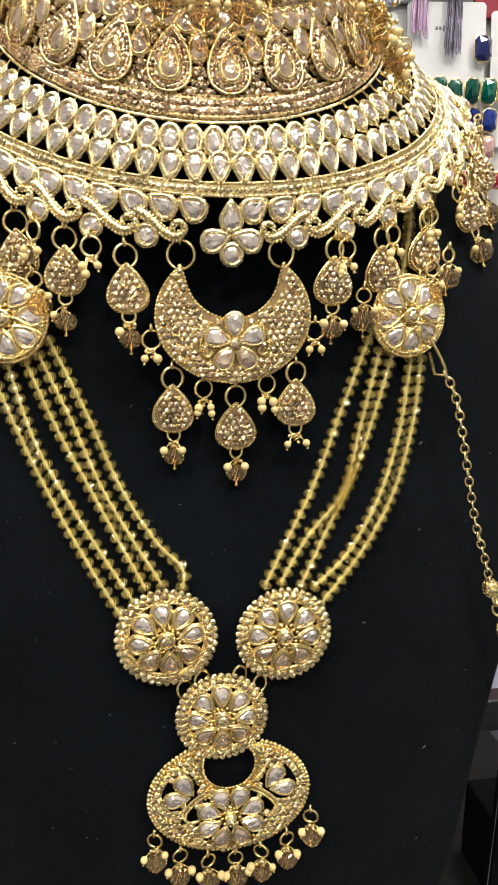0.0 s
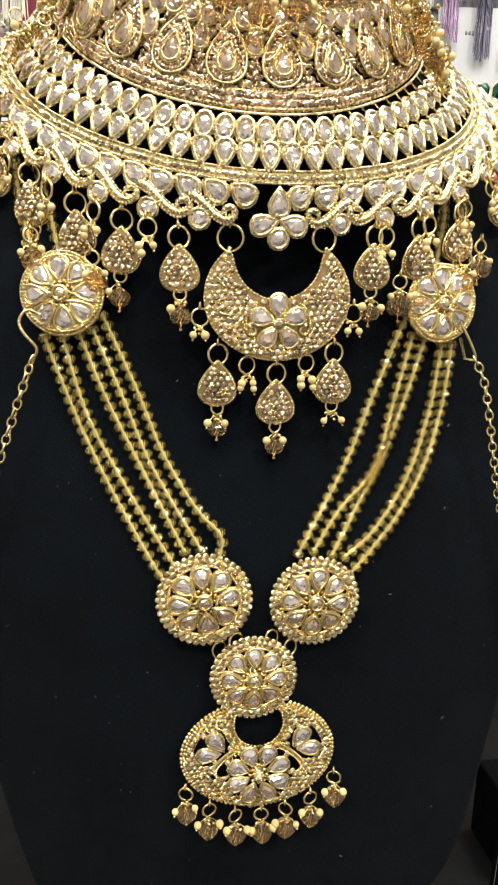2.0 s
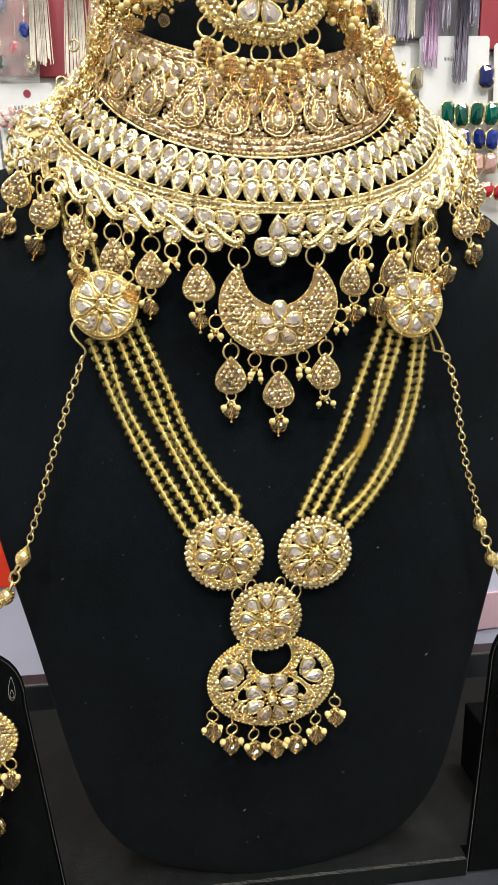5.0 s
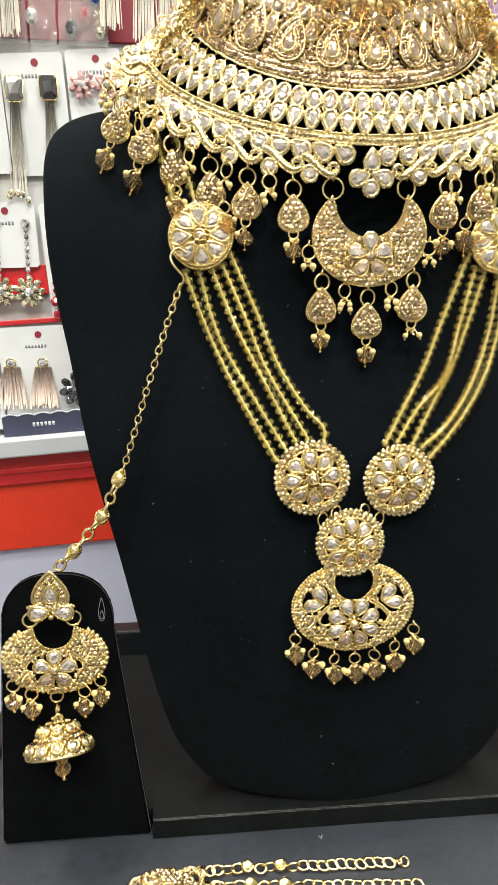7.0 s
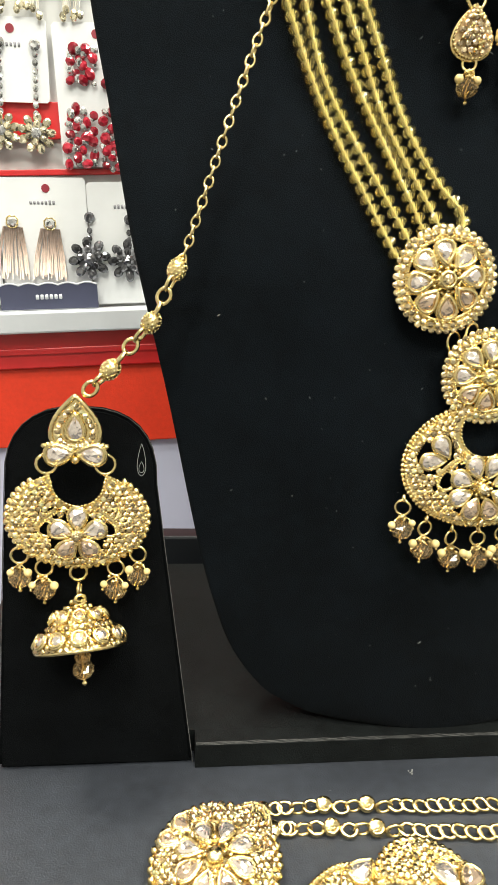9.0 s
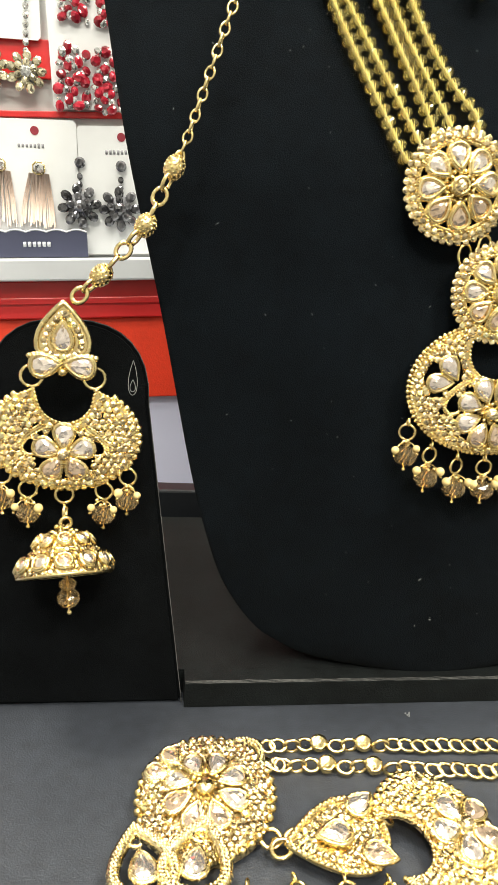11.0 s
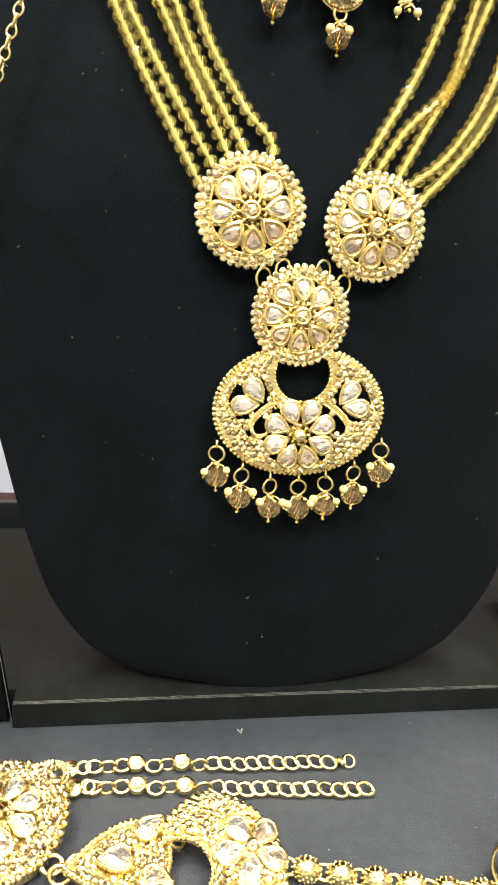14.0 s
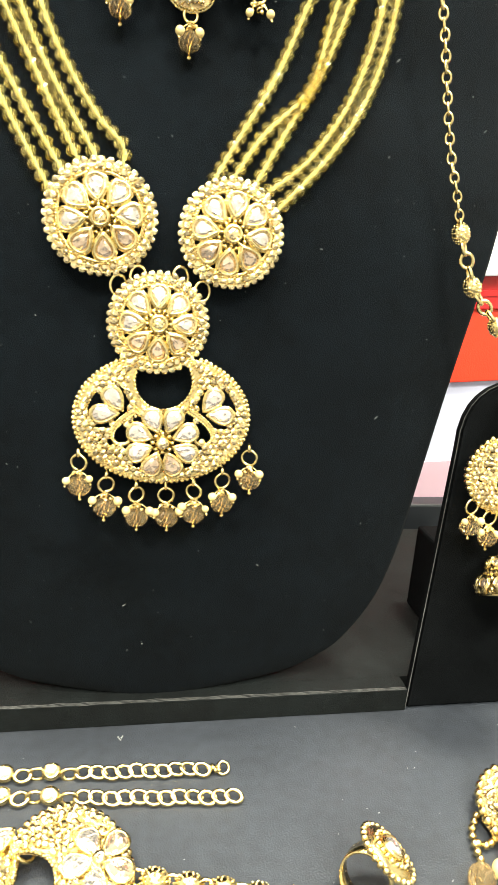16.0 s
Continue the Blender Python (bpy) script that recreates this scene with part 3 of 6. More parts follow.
build_bust()
lint = Build()
for k in range(130):
    z = rnd.uniform(0.03, 0.27)
    x = CX + rnd.uniform(-0.9, 0.9) * lerp_table(HALF, z)
    s = rnd.uniform(0.00012, 0.0004)
    d = Vector((rnd.uniform(-1, 1), 0, rnd.uniform(-1, 1))) * s * rnd.choice((1, 2, 4))
    y = face_y(x, z) - 0.0002
    lint.add(tube([(x, y, z), (x + d.x * 0.5, y - 0.0001, z + d.z * 0.6), (x + d.x, y, z + d.z)], s * 0.4, 4))
solid("lint", lint, LINT, "grey lint specks on the black velvet", "lint", "stuff")


# ---- jewellery pieces ----
def flower_medallion(owner, m, R, petals=8, petal=(0.0064, 0.0082), reach=0.0084, start=90.0, name="medallion", rows=2, rosy=True):
    """An openwork rosette: a double beaded rim, foiled petal stones and a small centre stone."""
    gold = Build()
    med = part(name, Build().add(ring_plate(oval_line(2 * R - 0.002, 2 * R - 0.002, 40), oval_line(2 * R - 0.0012 - 0.0035 * rows, 2 * R - 0.0012 - 0.0035 * rows, 40), 0.0012), m), GOLD, owner,
               "round gold rosette set with clear petal stones", False)
    sparkle = Build()
    if rows == 1:
        for rr, z, br in ((R - 0.0006, 0.0008, 0.00062), (R - 0.0017, 0.0014, 0.00066)):
            gold.add(tube([(x, y, z) for x, y in oval_line(2 * rr, 2 * rr, 44)], 0.0007, 6, True), m)
            beading(gold, oval_line(2 * rr, 2 * rr, 44), br, m @ T(0, 0, z + 0.0005))
    for rr, z, n in () if rows == 1 else ((R - 0.0010, 0.0009, 40), (R - 0.0027, 0.0016, 37)):
        for k in range(n):
            a = 2 * PI * (k + (0.5 if rr < R - 0.002 else 0)) / n
            w = m @ T(rr * math.cos(a), rr * math.sin(a), z)
            gold.add(CUP, w @ SC(0.00106))
            gold.add(TINY, m @ T((rr - 0.0009) * math.cos(a + PI / n), (rr - 0.0009) * math.sin(a + PI / n), z + 0.0003) @ SC(0.0005))
            sparkle.add(GEM, w @ RX(rnd.uniform(-16, 16)) @ RY(rnd.uniform(-16, 16)) @ SC(0.00108))
    inner = oval_line(2 * (R - 0.0007 - 0.0018 * rows), 2 * (R - 0.0007 - 0.0018 * rows), 44)
    gold.add(tube([(x, y, 0.0012) for x, y in inner], 0.0008, 6, True), m)
    beading(gold, inner, 0.00042, m @ T(0, 0, 0.0020))
    gold.add(plate(oval_line(0.0105, 0.0105, 24), 0.0010), m @ T(0, 0, 0.0004))
    for k in range(petals):
        a = start + 360.0 * k / petals
        q = m @ RZ(a - 90) @ T(0, reach, 0.0012) @ RX(-9)
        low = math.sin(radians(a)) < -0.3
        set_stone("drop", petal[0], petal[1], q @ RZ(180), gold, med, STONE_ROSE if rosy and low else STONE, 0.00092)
        p = m @ RZ(a - 90 + 180.0 / petals) @ T(0, reach * 0.52, 0.0022)
        gold.add(TINY, p @ SC(0.0009))
        gold.add(tube([(0, reach * 0.3, 0.001), (0, reach * 0.75, 0.0012)], 0.0004, 5), m @ RZ(a - 90 + 180.0 / petals))
    gold.add(lathe([(0.0033, 0.0), (0.0033, 0.0020), (0.0026, 0.0026)], 14), m @ T(0, 0, 0.0008))
    set_stone("oval", 0.0050, 0.0050, m @ T(0, 0, 0.0030), gold, med, PAVE_LIGHT)
    for k in range(petals):
        a = 2 * PI * k / petals
        gold.add(TINY, m @ T(0.0036 * math.cos(a), 0.0036 * math.sin(a), 0.0030) @ SC(0.0007))
    part("setting", gold, GOLD, med, kind="stuff")
    if rows > 1:
        part("pave", sparkle, PAVE_LIGHT, med, "", False, kind="stuff")
    return med


def crescent_line(R, rx_k, cut_r, cut_y, n=44):
    """The outline of a plate R high and R * rx_k wide, with a round bite of cut_r centred at cut_y above the middle."""
    pts = []
    for i in range(n):
        a = 2 * PI * i / n + PI / 2
        pts.append((R * rx_k * math.cos(a), R * math.sin(a)))
    keep = [p for p in pts if math.hypot(p[0], p[1] - cut_y) > cut_r]
    keep.sort(key=lambda p: (math.atan2(p[1], p[0]) - PI / 2 - 1e-6) % (2 * PI))
    a0 = math.atan2(keep[-1][1] - cut_y, keep[-1][0])
    a1 = math.atan2(keep[0][1] - cut_y, keep[0][0])
    lo, hi = a0, a1
    if hi > lo:
        hi -= 2 * PI
    bite = [(cut_r * math.cos(lo + (hi - lo) * k / 15), cut_y + cut_r * math.sin(lo + (hi - lo) * k / 15)) for k in range(1, 15)]
    return keep, bite


def crescent(owner, m, R, k, cut_r, cut_y, stones, mat_pave, label, rope=0.0007, balls=0.0, name="crescent", flower=None, scroll=0.0, openwork=0.0, holes=()):
    """A crescent plate with a roped edge, packed small stones and a flower of larger stones."""
    keep, bite = crescent_line(R, k, cut_r, cut_y)
    line = keep + bite
    gold, sparkle = Build(), Build()

    def on_plate(x, y):
        return (x / (R * k)) ** 2 + (y / R) ** 2 < 1.0 and math.hypot(x, y - cut_y) > cut_r

    if openwork:
        inner = []
        for i, q in enumerate(line):
            a, b = Vector(line[i - 1]), Vector(line[(i + 1) % len(line)])
            d = (b - a).normalized()
            n = Vector((-d.y, d.x))
            t = 0.0006
            while t < 0.03 and on_plate(q[0] + n.x * t, q[1] + n.y * t):
                t += 0.0004
            w = min(openwork, 0.44 * t)
            inner.append((q[0] + n.x * w, q[1] + n.y * w))
        ob = part(name, Build().add(ring_plate(line, inner, 0.0016), m), GOLD, owner, label, False)
        beading(gold, inner, rope * 0.8, m @ T(0, 0, 0.0015))
    else:
        ob = part(name, Build().add(plate(line, 0.0016), m), DARK_GOLD if mat_pave is PAVE else GOLD_OLD, owner, label, False)
    beading(gold, [(x * 0.985, y * 0.985) for x, y in keep], rope, m @ T(0, 0, 0.0014), False)
    beading(gold, [keep[-1]] + bite + [keep[0]], rope, m @ T(0, 0, 0.0014), False)
    if balls:
        beading(gold, [(x * 1.02, y * 1.02) for x, y in keep[2:-2]], balls, m @ T(0, 0, 0.0006), False, BALL)
    clear = []
    for kind, x, y, w, h, a, mat in stones:
        clear.append((x, y, max(w, h) * 0.5))
        set_stone(kind, w, h, m @ T(x, y, 0.0022) @ RZ(a), gold, ob, mat)
    if flower:
        gold.add(lathe([(0.0042, 0.0), (0.0042, 0.0016), (0.0022, 0.0018), (0.0022, 0.0034), (0.0014, 0.0042)], 14), m @ T(flower[0], flower[1], 0.0006))
        for i in range(8):
            gold.add(TINY, m @ T(flower[0] + 0.0031 * math.cos(i * PI / 4), flower[1] + 0.0031 * math.sin(i * PI / 4), 0.003) @ SC(0.0008))
        sparkle.add(GEM, m @ T(flower[0], flower[1], 0.0050) @ SC(0.0017))
    if scroll:
        fx, fy = flower
        bend = [(0.72, 0.98), (1.03, 0.79), (1.30, 0.55), (1.45, 0.32), (1.42, 0.07), (1.23, -0.07), (1.02, -0.03), (0.94, 0.10)] if holes else \
            [(0.80, 0.72), (1.02, 0.45), (1.16, 0.12), (1.16, -0.20), (1.03, -0.42), (0.86, -0.40), (0.80, -0.25), (0.90, -0.16)]
        for s in (-1, 1):
            pts = [(fx + s * scroll * q.x, fy + scroll * q.y, 0.0022) for q in spline([(a, b, 0.0) for a, b in bend], 22)]
            gold.add(tube(pts, 0.0009, 6, False, lambda t: 1.15 - 0.35 * t), m)
            for off in (-0.0008, 0.0008) if holes else (0.0,):
                beading(gold, [(x + off * 0.6, y + s * off * 0.8, z) for x, y, z in pts[:17]], 0.0005, m @ T(0, 0, 0.0008), False)
            clear += [(p[0], p[1], 0.0011) for p in pts[::2]]

    def inside(x, y):
        if (x / (R * k)) ** 2 + (y / R) ** 2 > 0.91 or math.hypot(x, y - cut_y) < cut_r + 0.0013:
            return False
        if any(((x - a) / c) ** 2 + ((y - b) / d) ** 2 < 1 for a, b, c, d in holes):
            return False
        if holes:
            return all(math.hypot(x - a, y - b) > c * 0.92 for a, b, c in clear)
        if openwork and (1 - math.sqrt((x / (R * k)) ** 2 + (y / R) ** 2)) * R * 1.12 > openwork - 0.0008 and math.hypot(x, y - cut_y) - cut_r > openwork - 0.0008:
            return False
        return all(math.hypot(x - a, y - b) > c * 0.92 for a, b, c in clear)

    pave(sparkle, inside, R * k, R, 0.00212, m, lambda x, y: 0.0016 + 0.0012 * (1 - (x / (R * k)) ** 2), cups=gold)
    # gold grains between the stones
    for i in range(240):
        x, y = rnd.uniform(-R * k, R * k), rnd.uniform(-R, R)
        if inside(x, y):
            gold.add(TINY, m @ T(x, y, 0.0024 + 0.0012 * (1 - (x / (R * k)) ** 2)) @ SC(rnd.uniform(0.0004, 0.0006)))
    part("setting", gold, GOLD, ob, kind="stuff")
    part("pave", sparkle, mat_pave, ob, "", False, kind="stuff")
    return ob


def petals5(x, y, w, h, r, lower=None):
    out = []
    for k in range(5):
        a = 90 + 72 * k
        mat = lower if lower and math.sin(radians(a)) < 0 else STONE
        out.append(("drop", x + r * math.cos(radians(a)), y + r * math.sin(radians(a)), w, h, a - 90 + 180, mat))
    return out


def pave_drop(owner, m, w, h, mat=None, hang=True, beads=2, bead=0.0037, name="drop"):
    """A teardrop packed with small stones on a hoop, with pearls and a cut bead below; m: the hoop's top, local y up."""
    loop = 0.0036
    ob = part(name, Build().add(plate(drop_line(w, h, 24), 0.0016), m @ T(0, -loop * 1.7 - h / 2, 0)), DARK_GOLD, owner, "teardrop packed with champagne stones", False)
    c = m @ T(0, -loop * 1.7 - h / 2, 0)
    gold, sparkle = Build(), Build()
    hoop(gold, m @ T(0, -loop, 0) @ RY(18), loop, 0.0006)
    gold.add(torus(0.0013, 0.0005, 10, 5), m @ T(0, 0.0006, 0) @ RY(80))
    beading(gold, drop_line(w, h, 24), 0.0006, c @ T(0, 0, 0.0012))
    gold.add(tube([(x, y, 0.0) for x, y in drop_line(w * 1.04, h * 1.04, 24)], 0.0007, 5, True), c)
    pave(sparkle, lambda x, y: abs(x) < w * 0.42 and abs(y) < h * 0.44 and _in_drop(x, y, w * 0.86, h * 0.86), w, h, 0.00205, c, lambda x, y: 0.0016 + 0.0014 * (1 - (2 * x / w) ** 2 - (2 * y / h) ** 2))
    for i in range(26):
        x, y = rnd.uniform(-w / 2, w / 2), rnd.uniform(-h / 2, h / 2)
        if _in_drop(x, y, w * 0.86, h * 0.86):
            gold.add(TINY, c @ T(x, y, 0.0023 + 0.0014 * max(0.0, 1 - (2 * x / w) ** 2 - (2 * y / h) ** 2)) @ SC(rnd.uniform(0.0005, 0.0008)))
    part("setting", gold, GOLD, ob, kind="stuff")
    part("pave", sparkle, mat or PAVE, ob, "", False, kind="stuff")
    if beads:
        bead_drop(owner, m @ T(0, -loop * 1.7 - h + 0.0008, 0.0004), beads, bead, loop=0.0021)
    return ob


def _in_drop(x, y, w, h):
    if abs(y) >= h / 2:
        return False
    t = math.acos(max(-1, min(1, 2 * y / h)))
    return abs(x) < w / 2 * math.sin(t) * math.sin(t / 2) / 0.77


# ---- choker ----
def build_choker():
    ob = thing("choker", CX, 0.23, 0.35, "wide antique gold choker with rose stones round the bust's neck", "choker")
    bezels, gold, sparkle = Build(), Build(), Build()
    ths = [-118 + 236 * i / 90 for i in range(91)]
    for name, a, b in (("top_band", 0.0, 0.15), ("bottom_band", 0.83, 1.0)):
        strip = Build()
        vv, ff = [], []
        for i, th in enumerate(ths):
            for lev, off in ((a, 0.0004), (b, 0.0004), (b, 0.0018), (a, 0.0018)):
                q = collar_pose(lev, th)
                vv.append(tuple(q @ Vector((0, 0, off))))
            if i:
                o, p = (i - 1) * 4, i * 4
                for k in range(4):
                    j = (k + 1) % 4
                    ff.append((o + k, p + k, p + j, o + j))
        strip.add((np.array(vv), ff))
        strip_ob = part(name, strip, GOLD_OLD, ob, "band of small dark stones between roped edges", False)
        ropes, gems = Build(), Build()
        for lev in (a, b):
            pts = [tuple(collar_pose(lev, th) @ Vector((0, 0, 0.0012))) for th in ths]
            ropes.add(tube(pts, 0.0007, 5))
            beading(ropes, [tuple(collar_pose(lev, th) @ Vector((0, 0, 0.0019))) for th in ths], 0.00045, None, False)
        n = 150
        for k in range(n):
            th = -118 + 236 * (k + 0.5) / n
            for row in (0.33, 0.70):
                q = collar_pose(a + (b - a) * row, th + rnd.uniform(-0.2, 0.2))
                gems.add(GEM, q @ T(0, 0, 0.0018) @ RX(rnd.uniform(-22, 22)) @ RY(rnd.uniform(-22, 22)) @ SC(0.00130))
        part("rope_edge", ropes, GOLD_OLD, strip_ob)
        part("pave", gems, PAVE_ROSE, strip_ob, "", False, kind="stuff")
    back = Build()
    for k in range(260):
        th = -118 + 236 * (k + 0.5) / 260
        for lev in (0.20, 0.27, 0.34, 0.41, 0.47, 0.53, 0.59, 0.65, 0.71, 0.77):
            q = collar_pose(lev + rnd.uniform(-0.02, 0.02), th + rnd.uniform(-0.3, 0.3))
            if rnd.random() < 0.72:
                back.add(GEM, q @ T(0, 0, rnd.uniform(0.0, 0.0006)) @ RX(rnd.uniform(-30, 30)) @ RY(rnd.uniform(-30, 30)) @ SC(rnd.uniform(0.0009, 0.0012)))
    part("filigree", back, GOLD_OLD, ob, "", False, kind="stuff")
    step = 14.4
    for k in range(-7, 8):
        th = (k + 0.40) * step
        if abs(th) > 116:
            continue
        # large teardrop motif with its ring of small stones
        c = collar_pose(0.56, th) @ T(0, 0, 0.0012)
        line = drop_line(0.0128, 0.0190, 30)
        gold.add(plate(line, 0.0012), c)
        bezels.add(tube([(x, y, 0.0014) for x, y in line], 0.0006, 5, True), c)
        for i in range(0, 30):
            x, y = line[i]
            sparkle.add(GEM, c @ T(x * 0.60, y * 0.62 - 0.0008, 0.0014) @ RX(rnd.uniform(-20, 20)) @ SC(0.0010))
            sparkle.add(GEM, c @ T(x * 0.84, y * 0.84, 0.0012) @ RX(rnd.uniform(-20, 20)) @ RY(rnd.uniform(-20, 20)) @ SC(0.00092))
        set_stone("drop", 0.0061, 0.0098, c @ T(0, -0.0017, 0.0014), bezels, ob, STONE_ROSE, 0.0008)
        # small drop and round stones between motifs
        d = collar_pose(0.43, th + step / 2) @ T(0, 0, 0.0012)
        set_stone("drop", 0.0056, 0.0100, d, bezels, ob, STONE_ROSE)
        for s in (0.0, 0.333, 0.667):
            e = collar_pose(0.25 if s else 0.22, th + step * s) @ T(0, 0, 0.0012)
            set_stone("oval", 0.0064, 0.0066, e, bezels, ob, STONE_ROSE)
        for lev, off in ((0.70, 0.5), (0.74, 0.44), (0.74, 0.56), (0.62, 0.46), (0.62, 0.54), (0.80, 0.30), (0.80, 0.70), (0.34, 0.16), (0.34, 0.84), (0.40, 0.25), (0.40, 0.75), (0.74, 0.5), (0.66, 0.42), (0.66, 0.58), (0.57, 0.5), (0.79, 0.38), (0.79, 0.62), (0.52, 0.38), (0.52, 0.62), (0.80, 0.5)):
            e = collar_pose(lev, th + step * off) @ T(0, 0, 0.0012)
            gold.add(TINY, e @ SC(0.0011))
            sparkle.add(GEM, e @ T(0, 0, 0.0005) @ RX(rnd.uniform(-20, 20)) @ SC(0.0010))
        for off in (0.0, 0.5):
            gold.add(tube([tuple(collar_pose(0.15 + 0.7 * i / 6, th + step * off + 0.8 * math.sin(i * 1.3)) @ Vector((0, 0, 0.0006))) for i in range(7)], 0.0006, 5))
    part("setting", gold, GOLD_OLD, ob, kind="stuff")
    part("bezel", bezels, GOLD, ob, "bright gold bezels of the rose stones", kind="stuff")
    part("pave", sparkle, PAVE_ROSE, ob, "", False, kind="stuff")


build_choker()


# ---- collar necklace ----
DROPS_LEFT = [(-0.0740, 0.2515, 0.3375), (-0.0630, 0.2465, 0.3285), (-0.055, 0.245, 0.3195), (-0.0385, 0.236, 0.3095), (-0.0225, 0.228, 0.304), (-0.004, 0.221, 0.2985)]
DROPS_RIGHT = [(0.063, 0.221, 0.301), (0.081, 0.228, 0.305), (0.100, 0.236, 0.312), (0.116, 0.246, 0.326), (0.125, 0.257, 0.341)]


def build_collar():
    ob = thing("collar_necklace", CX, 0.22, 0.24, "gold collar necklace with clear stones and a crescent pendant", "necklace")
    gold = Build()
    n = 43
    span = 103.0
    for k in range(n):
        th = -span + 2 * span * k / (n - 1)
        set_stone("oval", 0.0061, 0.0083, collar_pose(1.33, th), gold, ob, None, 0.00092, 0.0012)
        set_stone("drop", 0.0062, 0.0092, collar_pose(1.71, th) @ RZ(180), gold, ob, None, 0.00092, 0.0012)
        gold.add(tube([tuple(collar_pose(1.05, th) @ Vector((0, 0, 0.0006))), tuple(collar_pose(1.96, th) @ Vector((0, 0, 0.0006)))], 0.0005, 5))
    ths = [-108 + 216 * i / 90 for i in range(91)]
    band = Build()
    vv, ff = [], []
    for i, th in enumerate(ths):
        for lev, off in ((1.93, 0.0), (2.11, 0.0), (2.11, 0.0016), (1.93, 0.0016)):
            vv.append(tuple(collar_pose(lev, th) @ Vector((0, 0, off))))
        if i:
            o, p = (i - 1) * 4, i * 4
            ff += [(o + k, p + k, p + (k + 1) % 4, o + (k + 1) % 4) for k in range(4)]
    band.add((np.array(vv), ff))
    band_ob = part("stone_band", band, GOLD, ob, "gold band of small stones between beaded edges", False)
    ropes, gems = Build(), Build()
    for lev in (1.06, 1.93, 2.11):
        pts = [tuple(collar_pose(lev, th) @ Vector((0, 0, 0.0013))) for th in ths]
        ropes.add(tube(pts, 0.0006, 5))
        if lev > 1.5:
            beading(ropes, [tuple(collar_pose(lev, th) @ Vector((0, 0, 0.0018))) for th in ths], 0.00055, None, False)
    for k in range(170):
        q = collar_pose(2.02, -108 + 216 * (k + 0.5) / 170)
        gems.add(GEM, q @ T(0, 0, 0.0016) @ RX(rnd.uniform(-20, 20)) @ RY(rnd.uniform(-20, 20)) @ SC(0.00105))
    part("beaded_edge", ropes, GOLD_PALE, band_ob)
    part("pave", gems, PAVE_LIGHT, band_ob, "", False, kind="stuff")
    # stones under the band, their tips up and away from the middle
    for k in range(-17, 18):
        if k == 0:
            continue
        th = k * 5.3 + math.copysign(0.3, k)
        set_stone("drop", 0.0072, 0.0090, collar_pose(2.30, th) @ RZ(-58 if k > 0 else 58), gold, ob, None, 0.00095, 0.0010)
    # waves of roped band, each low towards the middle and ending there in a curl
    low = [7.8, 16.0, 25.7, 35.0, 45.5, 57.0, 68.5, 80.0, 92.0]
    for s in (-1, 1):
        for i, t0 in enumerate(low[:-1]):
            t1 = low[i + 1]
            gap = t1 - t0
            pts = []
            for j in range(14):
                u = j / 13
                pts.append((t0 + gap * (0.88 - 0.88 * u), 2.44 + 0.33 * (u * u * (3 - 2 * u))))
            for j in range(1, 16):
                w = PI / 2 + j * 0.36
                rad = 1.0 - j * 0.045
                pts.append((t0 + gap * 0.19 * rad * math.cos(w), 2.63 + 0.14 * rad * math.sin(w)))
            wave = Build()
            wave.add(tube([tuple(collar_pose(lev, s * th) @ Vector((0, 0, 0.0010))) for th, lev in pts], 0.0017, 7, False, lambda t: 1.1 - 0.42 * t))
            for off in (-0.075, 0.0, 0.075):
                rows = pts[:17] if off else pts
                beading(wave, [tuple(collar_pose(lev + off, s * th) @ Vector((0, 0, 0.0026 if not off else 0.0019))) for th, lev in rows], 0.00062, None, False)
            part("wave", wave, GOLD_PALE, ob, "pale gold roped wave ending in a curl")
            th = t0 + gap * 0.56
            set_stone("oval", 0.0066, 0.0066, collar_pose(2.80, s * th), gold, ob, None, 0.0008, 0.0012)
            gold.add(tube([tuple(collar_pose(2.40, s * th) @ Vector((0, 0, 0.0004))), tuple(collar_pose(2.75, s * th) @ Vector((0, 0, 0.0004)))], 0.0006, 5))
    # small flower over the crescent
    for dx, dy, a, kind in ((0, 0.0050, 0, "drop"), (-0.0048, -0.0020, -72, "drop"), (0.0048, -0.0020, 72, "drop"), (0, -0.0064, 0, "oval")):
        set_stone(kind, 0.0066, 0.0066 if kind == "oval" else 0.0092, collar_pose(2.68, 1.2) @ T(dx, dy, 0.0006) @ RZ(a), gold, ob, None, 0.0008, 0.0012)
    part("setting", gold, GOLD_PALE, ob, kind="stuff")
    # crescent pendant on two hoops
    m = upright(0.0297, 0.2198, 0.2896, 0.0, 0.0, 1.5)
    st = petals5(0.0, -0.0085, 0.0062, 0.0088, 0.0056, STONE_ROSE)
    crescent(ob, m, 0.0215, 1.18, 0.0154, 0.0145, st, PAVE, "gold crescent pendant packed with champagne stones", name="crescent", flower=(0.0, -0.0085), scroll=0.0095)
    for s in (-1, 1):
        hoops = Build()
        hoop(hoops, m @ T(s * 0.0160, 0.0195, 0.0) @ RY(15 * s), 0.0044, 0.0006)
        hoop(hoops, m @ T(s * 0.0160, 0.0240, 0.0) @ RY(80), 0.0015, 0.0005)
        part("hoop", hoops, GOLD, ob)
    for dx, dz, w, bd in ((-0.0205, -0.0155, 0.0125, 0.0036), (0.0, -0.0225, 0.0128, 0.0037), (0.0205, -0.0155, 0.0125, 0.0)):
        pave_drop(ob, m @ T(dx, dz, 0.0) @ RZ(-1.5), w, 0.0150, beads=2, bead=bd)
